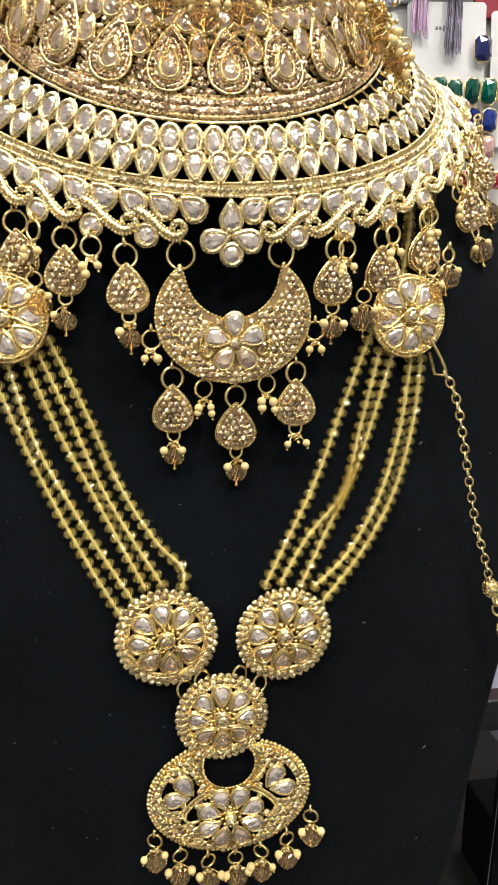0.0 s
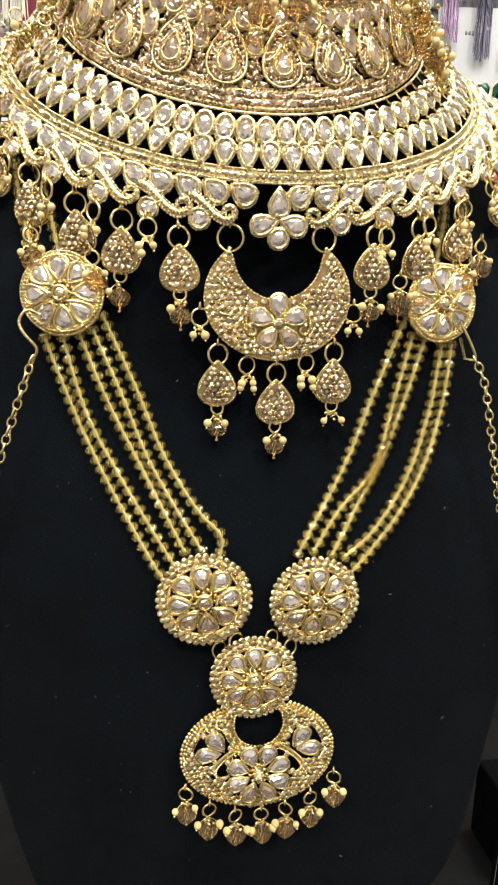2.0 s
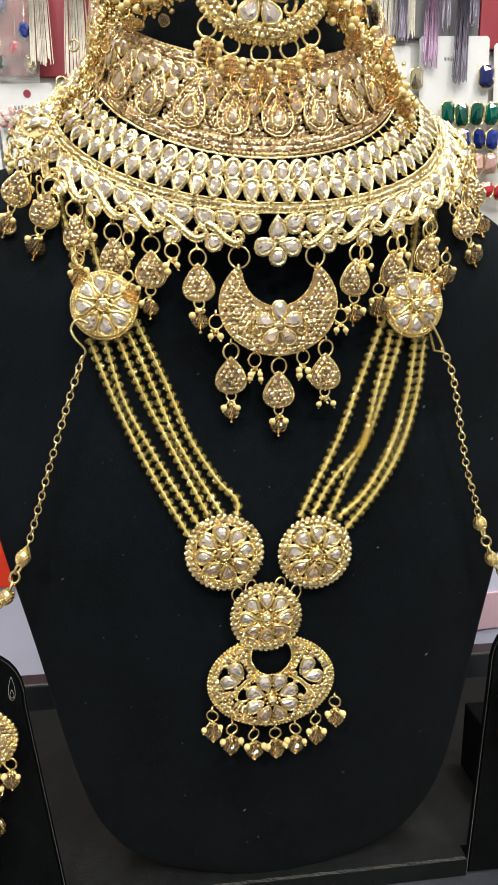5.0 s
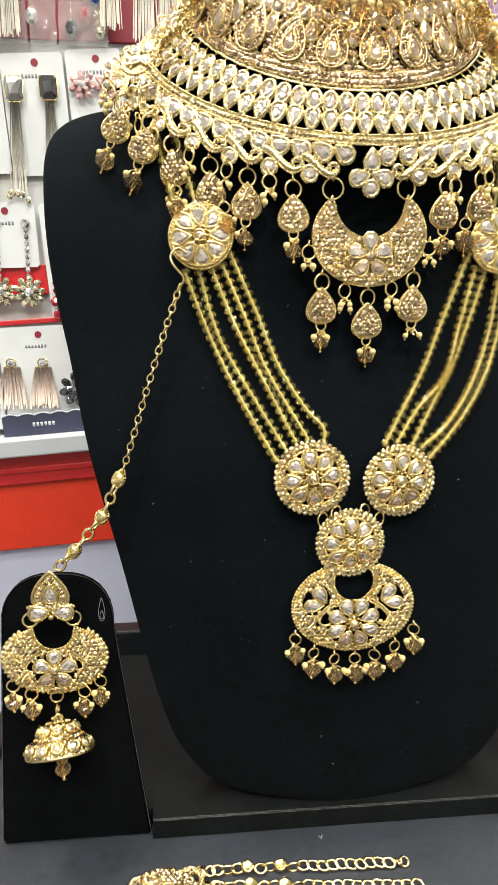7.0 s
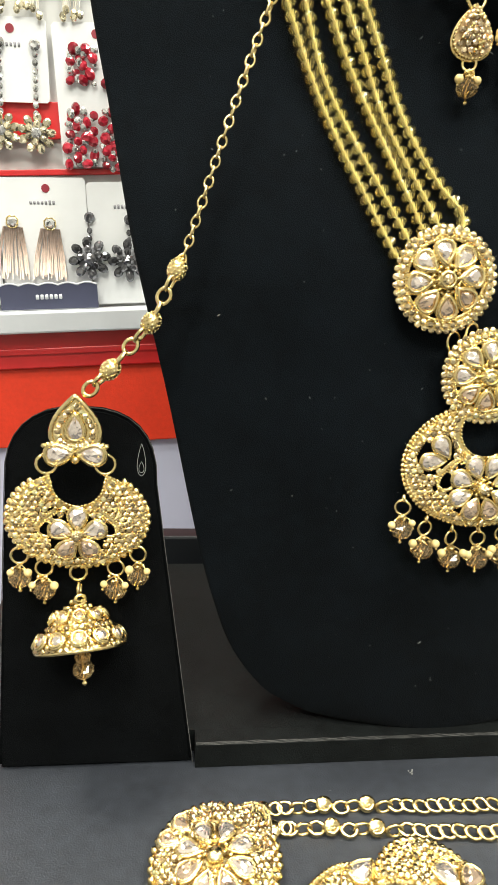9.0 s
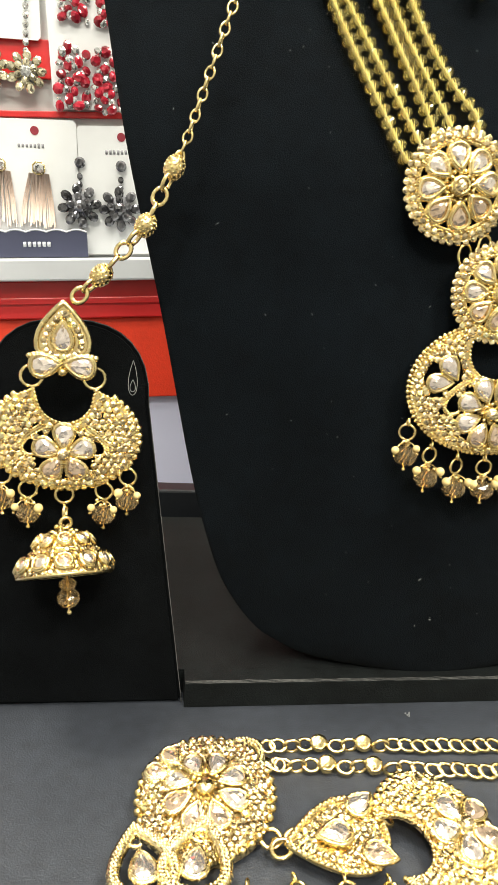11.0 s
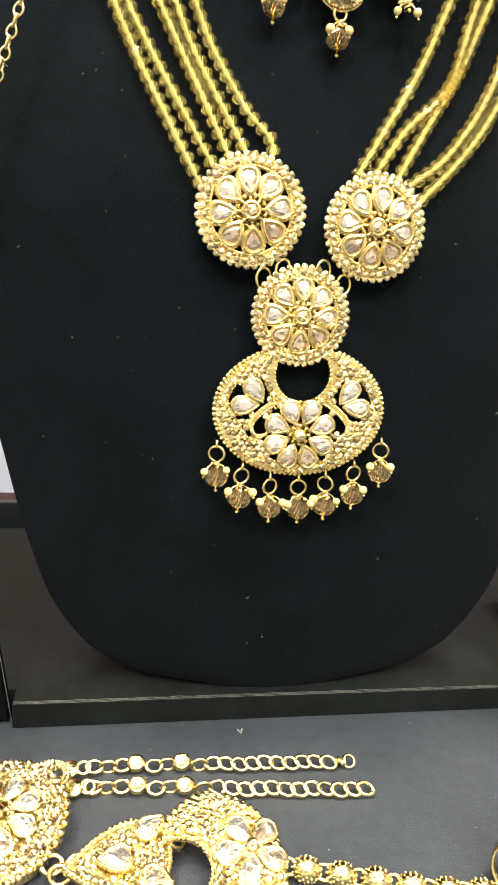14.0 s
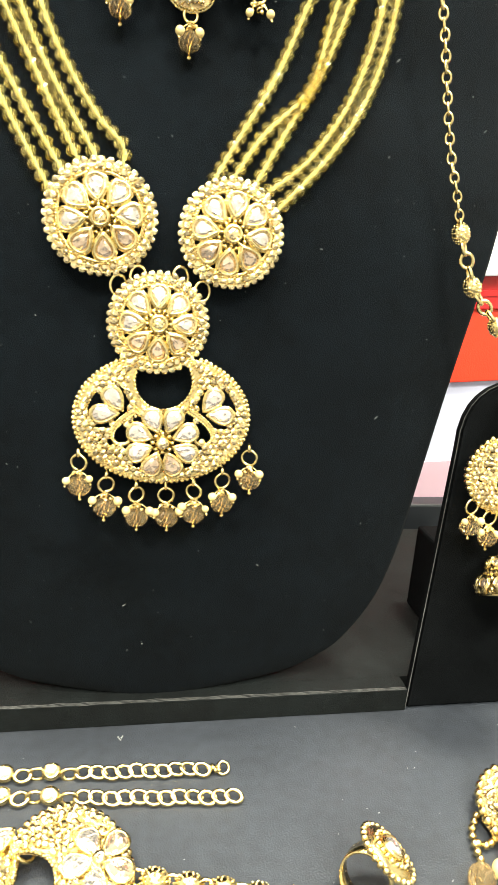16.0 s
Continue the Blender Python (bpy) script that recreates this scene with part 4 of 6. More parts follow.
    for dx, dz in ((-0.0265, -0.0035), (0.0270, -0.0025), (-0.0105, -0.0200), (0.0105, -0.0195)):
        bead_drop(ob, m @ T(dx, dz, 0.0004) @ RZ(-1.5), 4 if abs(dx) < 0.02 else 2, 0.0, 0.0022, 0.0030)
    # drops hung from the waves
    k = 0
    for s in (-1, 1):
        spots = DROPS_LEFT if s < 0 else DROPS_RIGHT
        for x, y, z in spots:
            turn = min(14.0, abs(x - CX) * 200)
            far = 22.0 if abs(x - CX) > 0.085 else 0.0
            q = upright(x, y - 0.001, z + 0.0133, 0.0, s * turn, s * far + rnd.uniform(-5, 5))
            pave_drop(ob, q, 0.0122, 0.0146, PAVE, beads=1 if k % 3 else 2, bead=0.0038 if not far else 0.0046)
            k += 1
        for th in (21.0, 30.8, 40.8, 52.0, 58.0, 63.5, 69.0, 75.0, 80.0):
            p = ring_at(2.98, s * th)
            q = upright(p.x, p.y - 0.0040, p.z, 0.0, s * th * 0.7, rnd.uniform(-6, 6))
            bead_drop(ob, q, 3, 0.0, 0.0024, 0.0030)
    for x, z in ((-0.0535, 0.3105), (-0.0330, 0.3035), (0.0750, 0.2985), (0.1020, 0.3075), (0.1090, 0.3125)):
        bead_drop(ob, upright(x, face_y(x, z - 0.01) - 0.0075, z, 0.0, 0.0, rnd.uniform(-8, 8)), 2, 0.0047, 0.0036, 0.0024)


build_collar()


# ---- long necklace ----
def build_long():
    ob = thing("long_necklace", CX, 0.21, 0.09, "long necklace of champagne bead strands with gold rosettes", "necklace")
    for x in (-0.0428, 0.0922):
        sgn = 1 if x > CX else -1
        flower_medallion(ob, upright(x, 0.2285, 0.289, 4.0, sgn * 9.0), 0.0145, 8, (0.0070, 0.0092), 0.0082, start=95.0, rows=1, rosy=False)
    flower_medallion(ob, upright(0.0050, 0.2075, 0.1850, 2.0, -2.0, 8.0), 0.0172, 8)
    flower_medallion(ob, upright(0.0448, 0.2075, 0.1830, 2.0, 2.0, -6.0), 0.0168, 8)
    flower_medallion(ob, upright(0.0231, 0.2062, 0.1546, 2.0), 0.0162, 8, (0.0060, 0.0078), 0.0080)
    m = upright(0.0255, 0.2055, 0.1238, 2.0, 0.0, 0.5)
    st = []
    fy = -0.0076
    for k in range(8):
        a = 22.5 + 45 * k
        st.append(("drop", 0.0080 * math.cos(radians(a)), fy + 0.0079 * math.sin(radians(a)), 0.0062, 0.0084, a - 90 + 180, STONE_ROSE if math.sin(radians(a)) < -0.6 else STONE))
    for s in (-1, 1):
        st.append(("drop", s * 0.0156, 0.0066, 0.0060, 0.0088, s * 145, STONE))
        st.append(("drop", s * 0.0186, 0.0018, 0.0058, 0.0088, s * 88, STONE))
    gaps = [(0.0, fy, 0.0126, 0.0118)] + [(s * x, y, a, b) for s in (-1, 1) for x, y, a, b in ((0.0173, 0.0042, 0.0062, 0.0056), (0.0137, -0.0040, 0.0028, 0.0032))]
    crescent(ob, m, 0.0212, 1.32, 0.0094, 0.0124, st, PAVE_LIGHT, "oval gold pendant with a round bite, set with petal stones", balls=0.0009, name="pendant", flower=(0.0, fy), scroll=0.0112, openwork=0.0034, holes=gaps)
    for x, z in ((0.0105, 0.1655), (0.0165, 0.1685), (0.0295, 0.1690), (0.0365, 0.1650)):
        part("hoop", Build().add(torus(0.0026, 0.0005, 16, 6, 1.0, 1.25), upright(x, 0.2070, z, 0.0, 20.0)), GOLD, ob)
    for x, z in ((-0.0018, 0.1120), (0.0072, 0.1045), (0.0170, 0.1010), (0.0268, 0.1008), (0.0362, 0.1022), (0.0458, 0.1062), (0.0545, 0.1145)):
        bead_drop(ob, upright(x + 0.0005, 0.2046, z - 0.0010, 0.0, rnd.uniform(-8, 8), rnd.uniform(-4, 4)), 2, 0.0041, 0.0040, 0.0026)
    left = [((-0.0493, 0.2740), (-0.0396, 0.2488), (-0.0287, 0.2256), (-0.0116, 0.1944), (-0.0080, 0.1900)), ((-0.0429, 0.2740), (-0.0356, 0.2488), (-0.0252, 0.2288), (-0.0063, 0.1975), (-0.0030, 0.1925)),
            ((-0.0371, 0.2750), (-0.0277, 0.2521), (-0.0152, 0.2276), (-0.0013, 0.2005)), ((-0.0326, 0.2770), (-0.0227, 0.2543), (-0.0129, 0.2308), (0.0046, 0.2010)),
            ((-0.0310, 0.2850), (-0.0281, 0.2796), (-0.0176, 0.2565), (-0.0083, 0.2340), (0.0033, 0.2153), (0.0118, 0.2062), (0.0111, 0.2000))]
    right = [((0.0800, 0.2840), (0.0769, 0.2780), (0.0671, 0.2544), (0.0581, 0.2328), (0.0463, 0.2123), (0.0390, 0.1990)), ((0.0825, 0.2770), (0.0752, 0.2505), (0.0686, 0.2289), (0.0542, 0.2140), (0.0447, 0.1995)),
             ((0.0876, 0.2760), (0.0802, 0.2538), (0.0718, 0.2332), (0.0608, 0.2147), (0.0518, 0.1980)), ((0.0948, 0.2740), (0.0907, 0.2486), (0.0825, 0.2268), (0.0688, 0.2072), (0.0565, 0.1970)),
             ((0.0990, 0.2740), (0.0960, 0.2507), (0.0892, 0.2298), (0.0765, 0.2101), (0.0605, 0.1922), (0.0560, 0.1880))]
    upper = [((-0.052, 0.296), (-0.058, 0.318), (-0.062, 0.336)), ((-0.044, 0.300), (-0.049, 0.320), (-0.054, 0.336)), ((0.100, 0.296), (0.106, 0.318), (0.112, 0.336)), ((0.092, 0.300), (0.098, 0.320), (0.102, 0.336))]
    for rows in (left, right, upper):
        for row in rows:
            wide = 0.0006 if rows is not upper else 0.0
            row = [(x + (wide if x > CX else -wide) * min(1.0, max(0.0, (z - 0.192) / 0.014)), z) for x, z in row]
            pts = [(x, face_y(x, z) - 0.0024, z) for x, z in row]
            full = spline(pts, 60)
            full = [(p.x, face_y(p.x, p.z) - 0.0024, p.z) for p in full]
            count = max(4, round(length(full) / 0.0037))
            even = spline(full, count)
            # thread swells inside each bead: the shape imitates magnification by the glass
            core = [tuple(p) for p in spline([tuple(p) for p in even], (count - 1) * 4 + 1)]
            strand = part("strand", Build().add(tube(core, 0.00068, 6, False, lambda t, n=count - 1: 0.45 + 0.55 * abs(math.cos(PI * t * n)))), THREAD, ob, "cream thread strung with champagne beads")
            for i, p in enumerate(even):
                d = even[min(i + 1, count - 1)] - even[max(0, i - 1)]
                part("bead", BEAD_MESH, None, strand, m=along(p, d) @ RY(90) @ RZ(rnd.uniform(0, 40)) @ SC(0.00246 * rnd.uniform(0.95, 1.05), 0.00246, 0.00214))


build_long()


# ---- forehead pendant with its strings, laid round the neck ----
def build_tikka():
    ob = thing("forehead_ornament", CX, 0.22, 0.37, "gold forehead ornament with pearl strings over the bust's neck", "headpiece")
    m = upright(0.0205, 0.2120, 0.4050, 0.0, 0.0, -3.0)
    st = petals5(0.0, -0.0035, 0.0074, 0.0098, 0.0062)
    crescent(ob, m, 0.0185, 1.32, 0.0080, 0.0152, st, PAVE_LIGHT, "small gold crescent with a flower of clear stones", balls=0.0012, flower=(0.0, -0.0035), scroll=0.0115, openwork=0.0064)
    for dx, dy in ((-0.0195, -0.0115), (-0.0105, -0.0165), (0.0010, -0.0185), (0.0120, -0.0160), (0.0200, -0.0105)):
        bead_drop(ob, m @ T(dx, dy, 0.0004) @ RZ(3), 4, 0.0046, 0.0042, 0.0036)
    for s in (-1, 1):
        if s > 0:
            paths = [[(0.0470, 0.2280, 0.424), (0.0535, 0.2300, 0.4100), (0.0665, 0.2335, 0.3990), (0.0770, 0.2365, 0.3890), (0.0845, 0.2390, 0.3780), (0.0915, 0.2410, 0.3660)],
                     [(0.0440, 0.2250, 0.4150), (0.0500, 0.2256, 0.4070), (0.0580, 0.2266, 0.4000), (0.0625, 0.2272, 0.3930)]]
        else:
            paths = [[(-0.0340, 0.2400, 0.424), (-0.0361, 0.2423, 0.4111), (-0.0388, 0.2431, 0.4021), (-0.0423, 0.2450, 0.3962), (-0.0449, 0.2457, 0.3867), (-0.0490, 0.2505, 0.3800), (-0.0580, 0.2550, 0.3745), (-0.0740, 0.2590, 0.3670)],
                     [(-0.0050, 0.2270, 0.4120), (-0.0149, 0.2311, 0.4065), (-0.0242, 0.2350, 0.4061), (-0.0300, 0.2370, 0.4000)]]
        for which, path in enumerate(paths):
            gold = Build()
            line = spline(path, 46 if which == 0 else 26)
            rope = s < 0 and which == 0
            for i, p in enumerate(line):
                for k in range(8):
                    wide = 0.0013 if rope else 0.0022
                    q = p + Vector((rnd.gauss(0, wide), rnd.gauss(0, 0.0012) - 0.001, rnd.gauss(0, wide)))
                    gold.add(TINY, T(*q) @ SC(rnd.uniform(0.0007, 0.0013)))
                if i % 2 == 0:
                    q = p + Vector((rnd.gauss(0, 0.0028), -0.0025, rnd.gauss(0, 0.0026)))
                    hoop(gold, T(*q) @ RX(rnd.uniform(40, 130)) @ RY(rnd.uniform(-60, 60)), 0.0022, 0.0004)
                if rnd.random() < (0.25 if rope else 0.6):
                    q = p + Vector((rnd.gauss(0, 0.0032), -0.0035 + rnd.gauss(0, 0.001), rnd.gauss(0, 0.0032)))
                    part("pearl", PEARL_MESH, None, ob, m=T(*q) @ SC(0.00152))
                if rnd.random() < (0.1 if rope else 0.35):
                    q = p + Vector((rnd.gauss(0, 0.0032), -0.0032, rnd.gauss(0, 0.0032)))
                    part("bead", TOPAZ_MESH, None, ob, m=T(*q) @ RX(rnd.uniform(0, 180)) @ SC(0.0024))
            part("string", gold, GOLD, ob, "twisted string of tiny gold balls and hoops")
    # end plate of the string on the shoulder
    gold, sparkle = Build(), Build()
    c = T(-0.0665, 0.2520, 0.3670) @ RX(62) @ RY(-18) @ RZ(-52) @ SC(0.82)
    end = part("end_plate", Build().add(plate(drop_line(0.019, 0.027, 22), 0.0014), c), DARK_GOLD, ob, "gold end plate covered with clear stones", False)
    beading(gold, drop_line(0.019, 0.027, 22), 0.0009, c @ T(0, 0, 0.001))
    for x, y, a in ((0.0, -0.006, 180), (-0.0052, -0.0015, 110), (0.0052, -0.0015, 250), (0.0, 0.0045, 0)):
        set_stone("drop", 0.0060, 0.0082, c @ T(x, y, 0.0015) @ RZ(a), gold, end)
    for k in range(60):
        x, y = rnd.uniform(-0.009, 0.009), rnd.uniform(-0.013, 0.013)
        if _in_drop(x, y, 0.017, 0.025):
            sparkle.add(GEM, c @ T(x, y, 0.0016) @ RX(rnd.uniform(-25, 25)) @ SC(0.0011))
    part("setting", gold, GOLD, end, kind="stuff")
    part("pave", sparkle, PAVE_LIGHT, end, "", False, kind="stuff")


build_tikka()


# ---- earrings ----
def build_earring(x, y, path, balls, side, up=0.0):
    ob = thing("earring", x, y, 0.03, "long gold drop earring with bell, hung on a stand", "earring", "pair of earrings")
    # stud: teardrop over two petals
    m = upright(x, y, 0.1335 + up, 4.0)
    gold, sparkle = Build(), Build()
    line = drop_line(0.0160, 0.0185, 24)
    stud_ob = part("stud", Build().add(plate(line, 0.0018), m), GOLD, ob, "teardrop stud with two petal stones", False)
    gold.add(tube([(a, b, 0.0016) for a, b in line], 0.0009, 6, True), m)
    for i in range(24):
        a, b = line[i]
        sparkle.add(GEM, m @ T(a * 0.70, b * 0.72 - 0.0006, 0.0018) @ RX(rnd.uniform(-20, 20)) @ SC(0.0011))
    set_stone("drop", 0.0062, 0.0094, m @ T(0, -0.0008, 0.0018), gold, stud_ob, None, 0.0007)
    for s in (-1, 1):
        set_stone("drop", 0.0070, 0.0096, m @ T(s * 0.0050, -0.0098, 0.0014) @ RZ(s * 82), gold, stud_ob, None, 0.0008)
        for k in range(3):
            gold.add(TINY, m @ T(s * (0.0074 + 0.0013 * k), -0.0064 - 0.0004 * k, 0.0016) @ SC(0.0011))
        hoop(gold, m @ T(s * 0.0095, -0.0135, 0.0) @ RY(14), 0.0033, 0.0006)
    gold.add(BALL, m @ T(0, -0.0118, 0.002) @ SC(0.0016))
    part("setting", gold, GOLD, stud_ob, kind="stuff")
    part("pave", sparkle, PAVE_LIGHT, stud_ob, "", False, kind="stuff")
    # crescent
    c = upright(x + 0.0005, y - 0.0005, 0.1010 + up, 2.0)
    st = petals5(0.0, -0.0052, 0.0066, 0.0086, 0.0056, STONE_ROSE)
    gaps = [(0.0, -0.0056, 0.0088, 0.0086), (-0.0112, -0.0030, 0.0022, 0.0030), (0.0112, -0.0030, 0.0022, 0.0030)]
    crescent(ob, c, 0.0168, 1.37, 0.0088, 0.0132, st, PAVE_LIGHT, "gold crescent packed with pale stones", balls=0.0013, flower=(0.0, -0.0052), scroll=0.0090, openwork=0.0030, holes=gaps)
    for dx, dy in ((-0.0195, -0.0105), (-0.0115, -0.0150), (0.0125, -0.0150), (0.0200, -0.0100)):
        bead_drop(ob, c @ T(dx, dy, 0.0006), 2, 0.0040, 0.0036, 0.0028)
    # bell with its clapper bead
    links = Build()
    hoop(links, c @ T(0.0, -0.0192, 0.0012) @ RY(10), 0.0028, 0.0006)
    hoop(links, c @ T(0.0006, -0.0240, 0.0040) @ RY(85), 0.0022, 0.0006)
    hoop(links, c @ T(0.0012, -0.0268, 0.0068) @ RY(20), 0.0018, 0.0006)
    part("hoop", links, GOLD, ob)
    bx, by, bz = x + 0.0018, y - 0.0092, 0.0562 + up
    j = T(bx, by, bz) @ RY(-7) @ RX(-27)
    bell = part("bell", Build().add(lathe([(0.0060, 0.0040), (0.0130, 0.0008), (0.0142, 0.0), (0.0148, 0.0007), (0.0144, 0.0022), (0.0130, 0.0052), (0.0108, 0.0078), (0.0090, 0.0086), (0.0088, 0.0096),
                                           (0.0082, 0.0116), (0.0064, 0.0132), (0.0036, 0.0140), (0.0024, 0.0150), (0.0015, 0.0178)], 40), j), GOLD, ob, "small two-tiered gold bell set with stones")
    bg, bs = Build(), Build()
    bg.add(torus(0.0147, 0.0008, 44, 6), j @ T(0, 0, 0.0005))
    bg.add(torus(0.0093, 0.0006, 30, 6), j @ T(0, 0, 0.0087))
    for n, r, z, lean, size in ((12, 0.0136, 0.0042, 62, 0.0052), (9, 0.0082, 0.0112, 55, 0.0042)):
        for k in range(n):
            a = 360 * (k + 0.3) / n
            q = j @ RZ(a) @ T(0, -r, z) @ RX(lean)
            set_stone("oval", size, size, q, bg, bell, STONE if k % 3 else STONE_ROSE, 0.0008, 0.0006)
            for dz in (-0.0018, 0.0020):
                bg.add(TINY, j @ RZ(a + 180 / n) @ T(0, -r - 0.0004 + 0.25 * dz, z + dz) @ SC(0.0011))
    for n, r, z in ((40, 0.0149, 0.0014), (26, 0.0106, 0.0080)):
        for k in range(n):
            bs.add(GEM, j @ RZ(360 * (k + rnd.random() * 0.3) / n) @ T(0, -r, z) @ RX(45 + rnd.uniform(-25, 25)) @ SC(0.0010))
    part("pave", bs, PAVE_LIGHT, bell, "", False, kind="stuff")
    for k in range(8):
        bg.add(BALL, j @ RZ(45 * k) @ T(0, -0.0040, 0.0142) @ SC(0.0013))
    for k in range(5):
        bg.add(BALL, j @ RZ(72 * k) @ T(0, -0.0020, 0.0162) @ SC(0.0011))
    part("setting", bg, GOLD, bell, kind="stuff")
    part("bead", TOPAZ_MESH, None, bell, m=T(bx + 0.0006, by, bz - 0.0028) @ SC(0.0029, 0.0029, 0.0022))
    part("bead", TOPAZ_MESH, None, bell, m=T(bx + 0.0008, by, bz - 0.0077) @ SC(0.0038))
    tip = Build().add(tube([(bx, by, bz + 0.004), (bx + 0.0006, by, bz - 0.003), (bx + 0.0012, by, bz - 0.0128)], 0.0005, 5)).add(BALL, T(bx + 0.0012, by, bz - 0.0130) @ SC(0.0010))
    part("pin", tip, GOLD, bell)
    # chain up to the long necklace
    chain(ob, path[:balls[0] + 1], LINK_MESH, 0.0030)
    for i in balls:
        d = Vector(path[i + 1]) - Vector(path[i - 1])
        filigree_ball(ob, path[i], d, 0.0031)
        a, b = Vector(path[i]), Vector(path[i + 1])
        u = (b - a).normalized()
        k = max(2, round((b - a).length / 0.0048) - 1)
        for n in range(k):
            q = a.lerp(b, (n + 1) / (k + 1))
            part("link", BIG_LINK_MESH, None, ob, m=along(q, u, 30 + 75 * n))
    last = [path[balls[-1] + 1]] + list(path[balls[-1] + 2:])
    if len(last) > 1:
        chain(ob, last, BIG_LINK_MESH, 0.0042, 35)
    hook = Build()
    p = Vector(path[0])
    if side > 0:
        bends = [p, p + Vector((0.002, -0.001, 0.004)), p + Vector((-0.002, -0.001, 0.009)), p + Vector((-0.0035, 0, 0.013)), p + Vector((-0.001, 0.001, 0.0165)), p + Vector((0.003, 0.002, 0.015))]
    else:
        bends = [p, p + Vector((-0.001, -0.0005, 0.003)), p + Vector((-0.0035, 0, 0.008)), p + Vector((-0.0070, 0.001, 0.014))]
        hook.add(tube([tuple(p), tuple(p + Vector((-0.0045, -0.0005, 0.0005))), tuple(p + Vector((-0.0065, 0, 0.008)))], 0.0006, 6))
    hook.add(tube([tuple(q) for q in spline(bends, 20)], 0.0006, 6))
    part("hook", hook, GOLD, ob, "thin gold wire hook")
    return ob


build_earring(-0.1120, 0.2125, [(-0.0525, 0.2200, 0.2670), (-0.0585, 0.2195, 0.2500), (-0.0670, 0.2170, 0.2240), (-0.0765, 0.2150, 0.1935), (-0.0803, 0.2145, 0.1840),
                                (-0.0882, 0.2140, 0.1670), (-0.1010, 0.2130, 0.1515), (-0.1105, 0.2125, 0.1420)], (4, 5, 6), 1)
build_earring(0.1615, 0.2100, [(0.1045, 0.2210, 0.2690), (0.1095, 0.2200, 0.2570), (0.1175, 0.2185, 0.2180), (0.1228, 0.2180, 0.2010), (0.1262, 0.2180, 0.1890),
                               (0.1330, 0.2170, 0.1715), (0.1440, 0.2150, 0.1580), (0.1530, 0.2130, 0.1500), (0.1605, 0.2105, 0.1470)], (4, 5, 6), -1, 0.004)


# ---- jewellery lying on the table ----
def build_hand_piece():
    ob = thing("hand_ornament", -0.03, 0.16, 0.0, "gold hand ornament of linked stone pieces lying on the table", "bracelet")
    m = T(-0.0648, 0.1618, 0.0062) @ RX(10) @ RY(-5) @ SC(0.93)
    back = Build().add(lathe([(0.0195, -0.0045), (0.0215, -0.0030), (0.0212, 0.0), (0.019, 0.0012)], 40), m)
    med = part("rosette", back, GOLD_OLD, ob, "domed gold rosette with petal stones", False)
    gold, sparkle = Build(), Build()
    for k in range(40):
        a = 2 * PI * k / 40
        gold.add(BALL, m @ T(0.0213 * math.cos(a), 0.0213 * math.sin(a), 0.0004) @ SC(0.0016))
    beading(gold, oval_line(0.031, 0.031, 40), 0.0006, m @ T(0, 0, 0.0026))
    for k in range(8):
        set_stone("drop", 0.0066, 0.0094, m @ RZ(45 * k + 20) @ T(0, 0.0092, 0.0030) @ RX(-10) @ RZ(180), gold, med, STONE_ROSE if 1 < k < 5 else STONE, 0.0007)
        gold.add(BALL, m @ RZ(45 * k + 42) @ T(0, 0.0052, 0.0042) @ SC(0.0010))
    gold.add(lathe([(0.003, 0), (0.003, 0.004), (0.0018, 0.0048)], 12), m @ T(0, 0, 0.0015))
    pave(sparkle, lambda x, y: 0.0145 < math.hypot(x, y) < 0.0205 or (math.hypot(x, y) < 0.0145 and rnd.random() < 0.25), 0.021, 0.021, 0.0021, m, lambda x, y: 0.0034 - 0.1 * max(0, math.hypot(x, y) - 0.008))
    part("setting", gold, GOLD, med, kind="stuff")
    part("pave", sparkle, PAVE_LIGHT, med, "", False, kind="stuff")
    # two roped loops with stones in them
    loops = Build()
    for cx, cy, a, s in ((-0.0830, 0.1400, 12, 1.05), (-0.0685, 0.1405, -14, 1.12)):
        q = T(cx, cy, 0.0068) @ RZ(a)
        line = [(x * s, y * s, 0.0) for x, y in drop_line(0.0150, 0.0200, 26)]
        loops.add(tube(line, 0.0019, 7, True), q)
        for r in (0.92, 1.0, 1.08):
            beading(loops, [(x * r, y * r) for x, y, _ in line], 0.00065, q @ T(0, 0, 0.0014))
        set_stone("drop", 0.0068, 0.0098, q @ T(0.0, -0.002, 0.0), loops, med, STONE, 0.0008)
        pts = [(0.0035 * math.cos(i * 0.4) * (1 - i * 0.04), 0.006 + 0.003 * math.sin(i * 0.4) * (1 - i * 0.04), 0.0006) for i in range(14)]
        loops.add(tube(pts, 0.0007, 6), q)
    # roped hook at the clasp corner, with two rose stones
    hookq = T(-0.0520, 0.1770, 0.0080) @ RX(10)
    line = [(0.0058 * math.cos(i * 0.3 - 0.9) * (1 - i * 0.018), 0.0052 * math.sin(i * 0.3 - 0.9) * (1 - i * 0.018), 0.0) for i in range(15)]
    loops.add(tube(line, 0.0015, 7, False, lambda t: 1.1 - 0.4 * t), hookq)
    for off in (-0.0008, 0.0008):
        beading(loops, [(x * (1 + off * 160), y * (1 + off * 160), 0.0012) for x, y, _ in line], 0.0006, hookq, False)
    set_stone("drop", 0.0056, 0.0074, hookq @ T(-0.0012, 0.0012, 0.0006) @ RZ(-40), loops, med, STONE_ROSE, 0.0008)
    for a in (128.0, 152.0):
        set_stone("drop", 0.0056, 0.0074, m @ T(0.0172 * math.cos(radians(a)), 0.0172 * math.sin(radians(a)), 0.0024) @ RZ(a + 90), loops, med, STONE_ROSE, 0.0008)
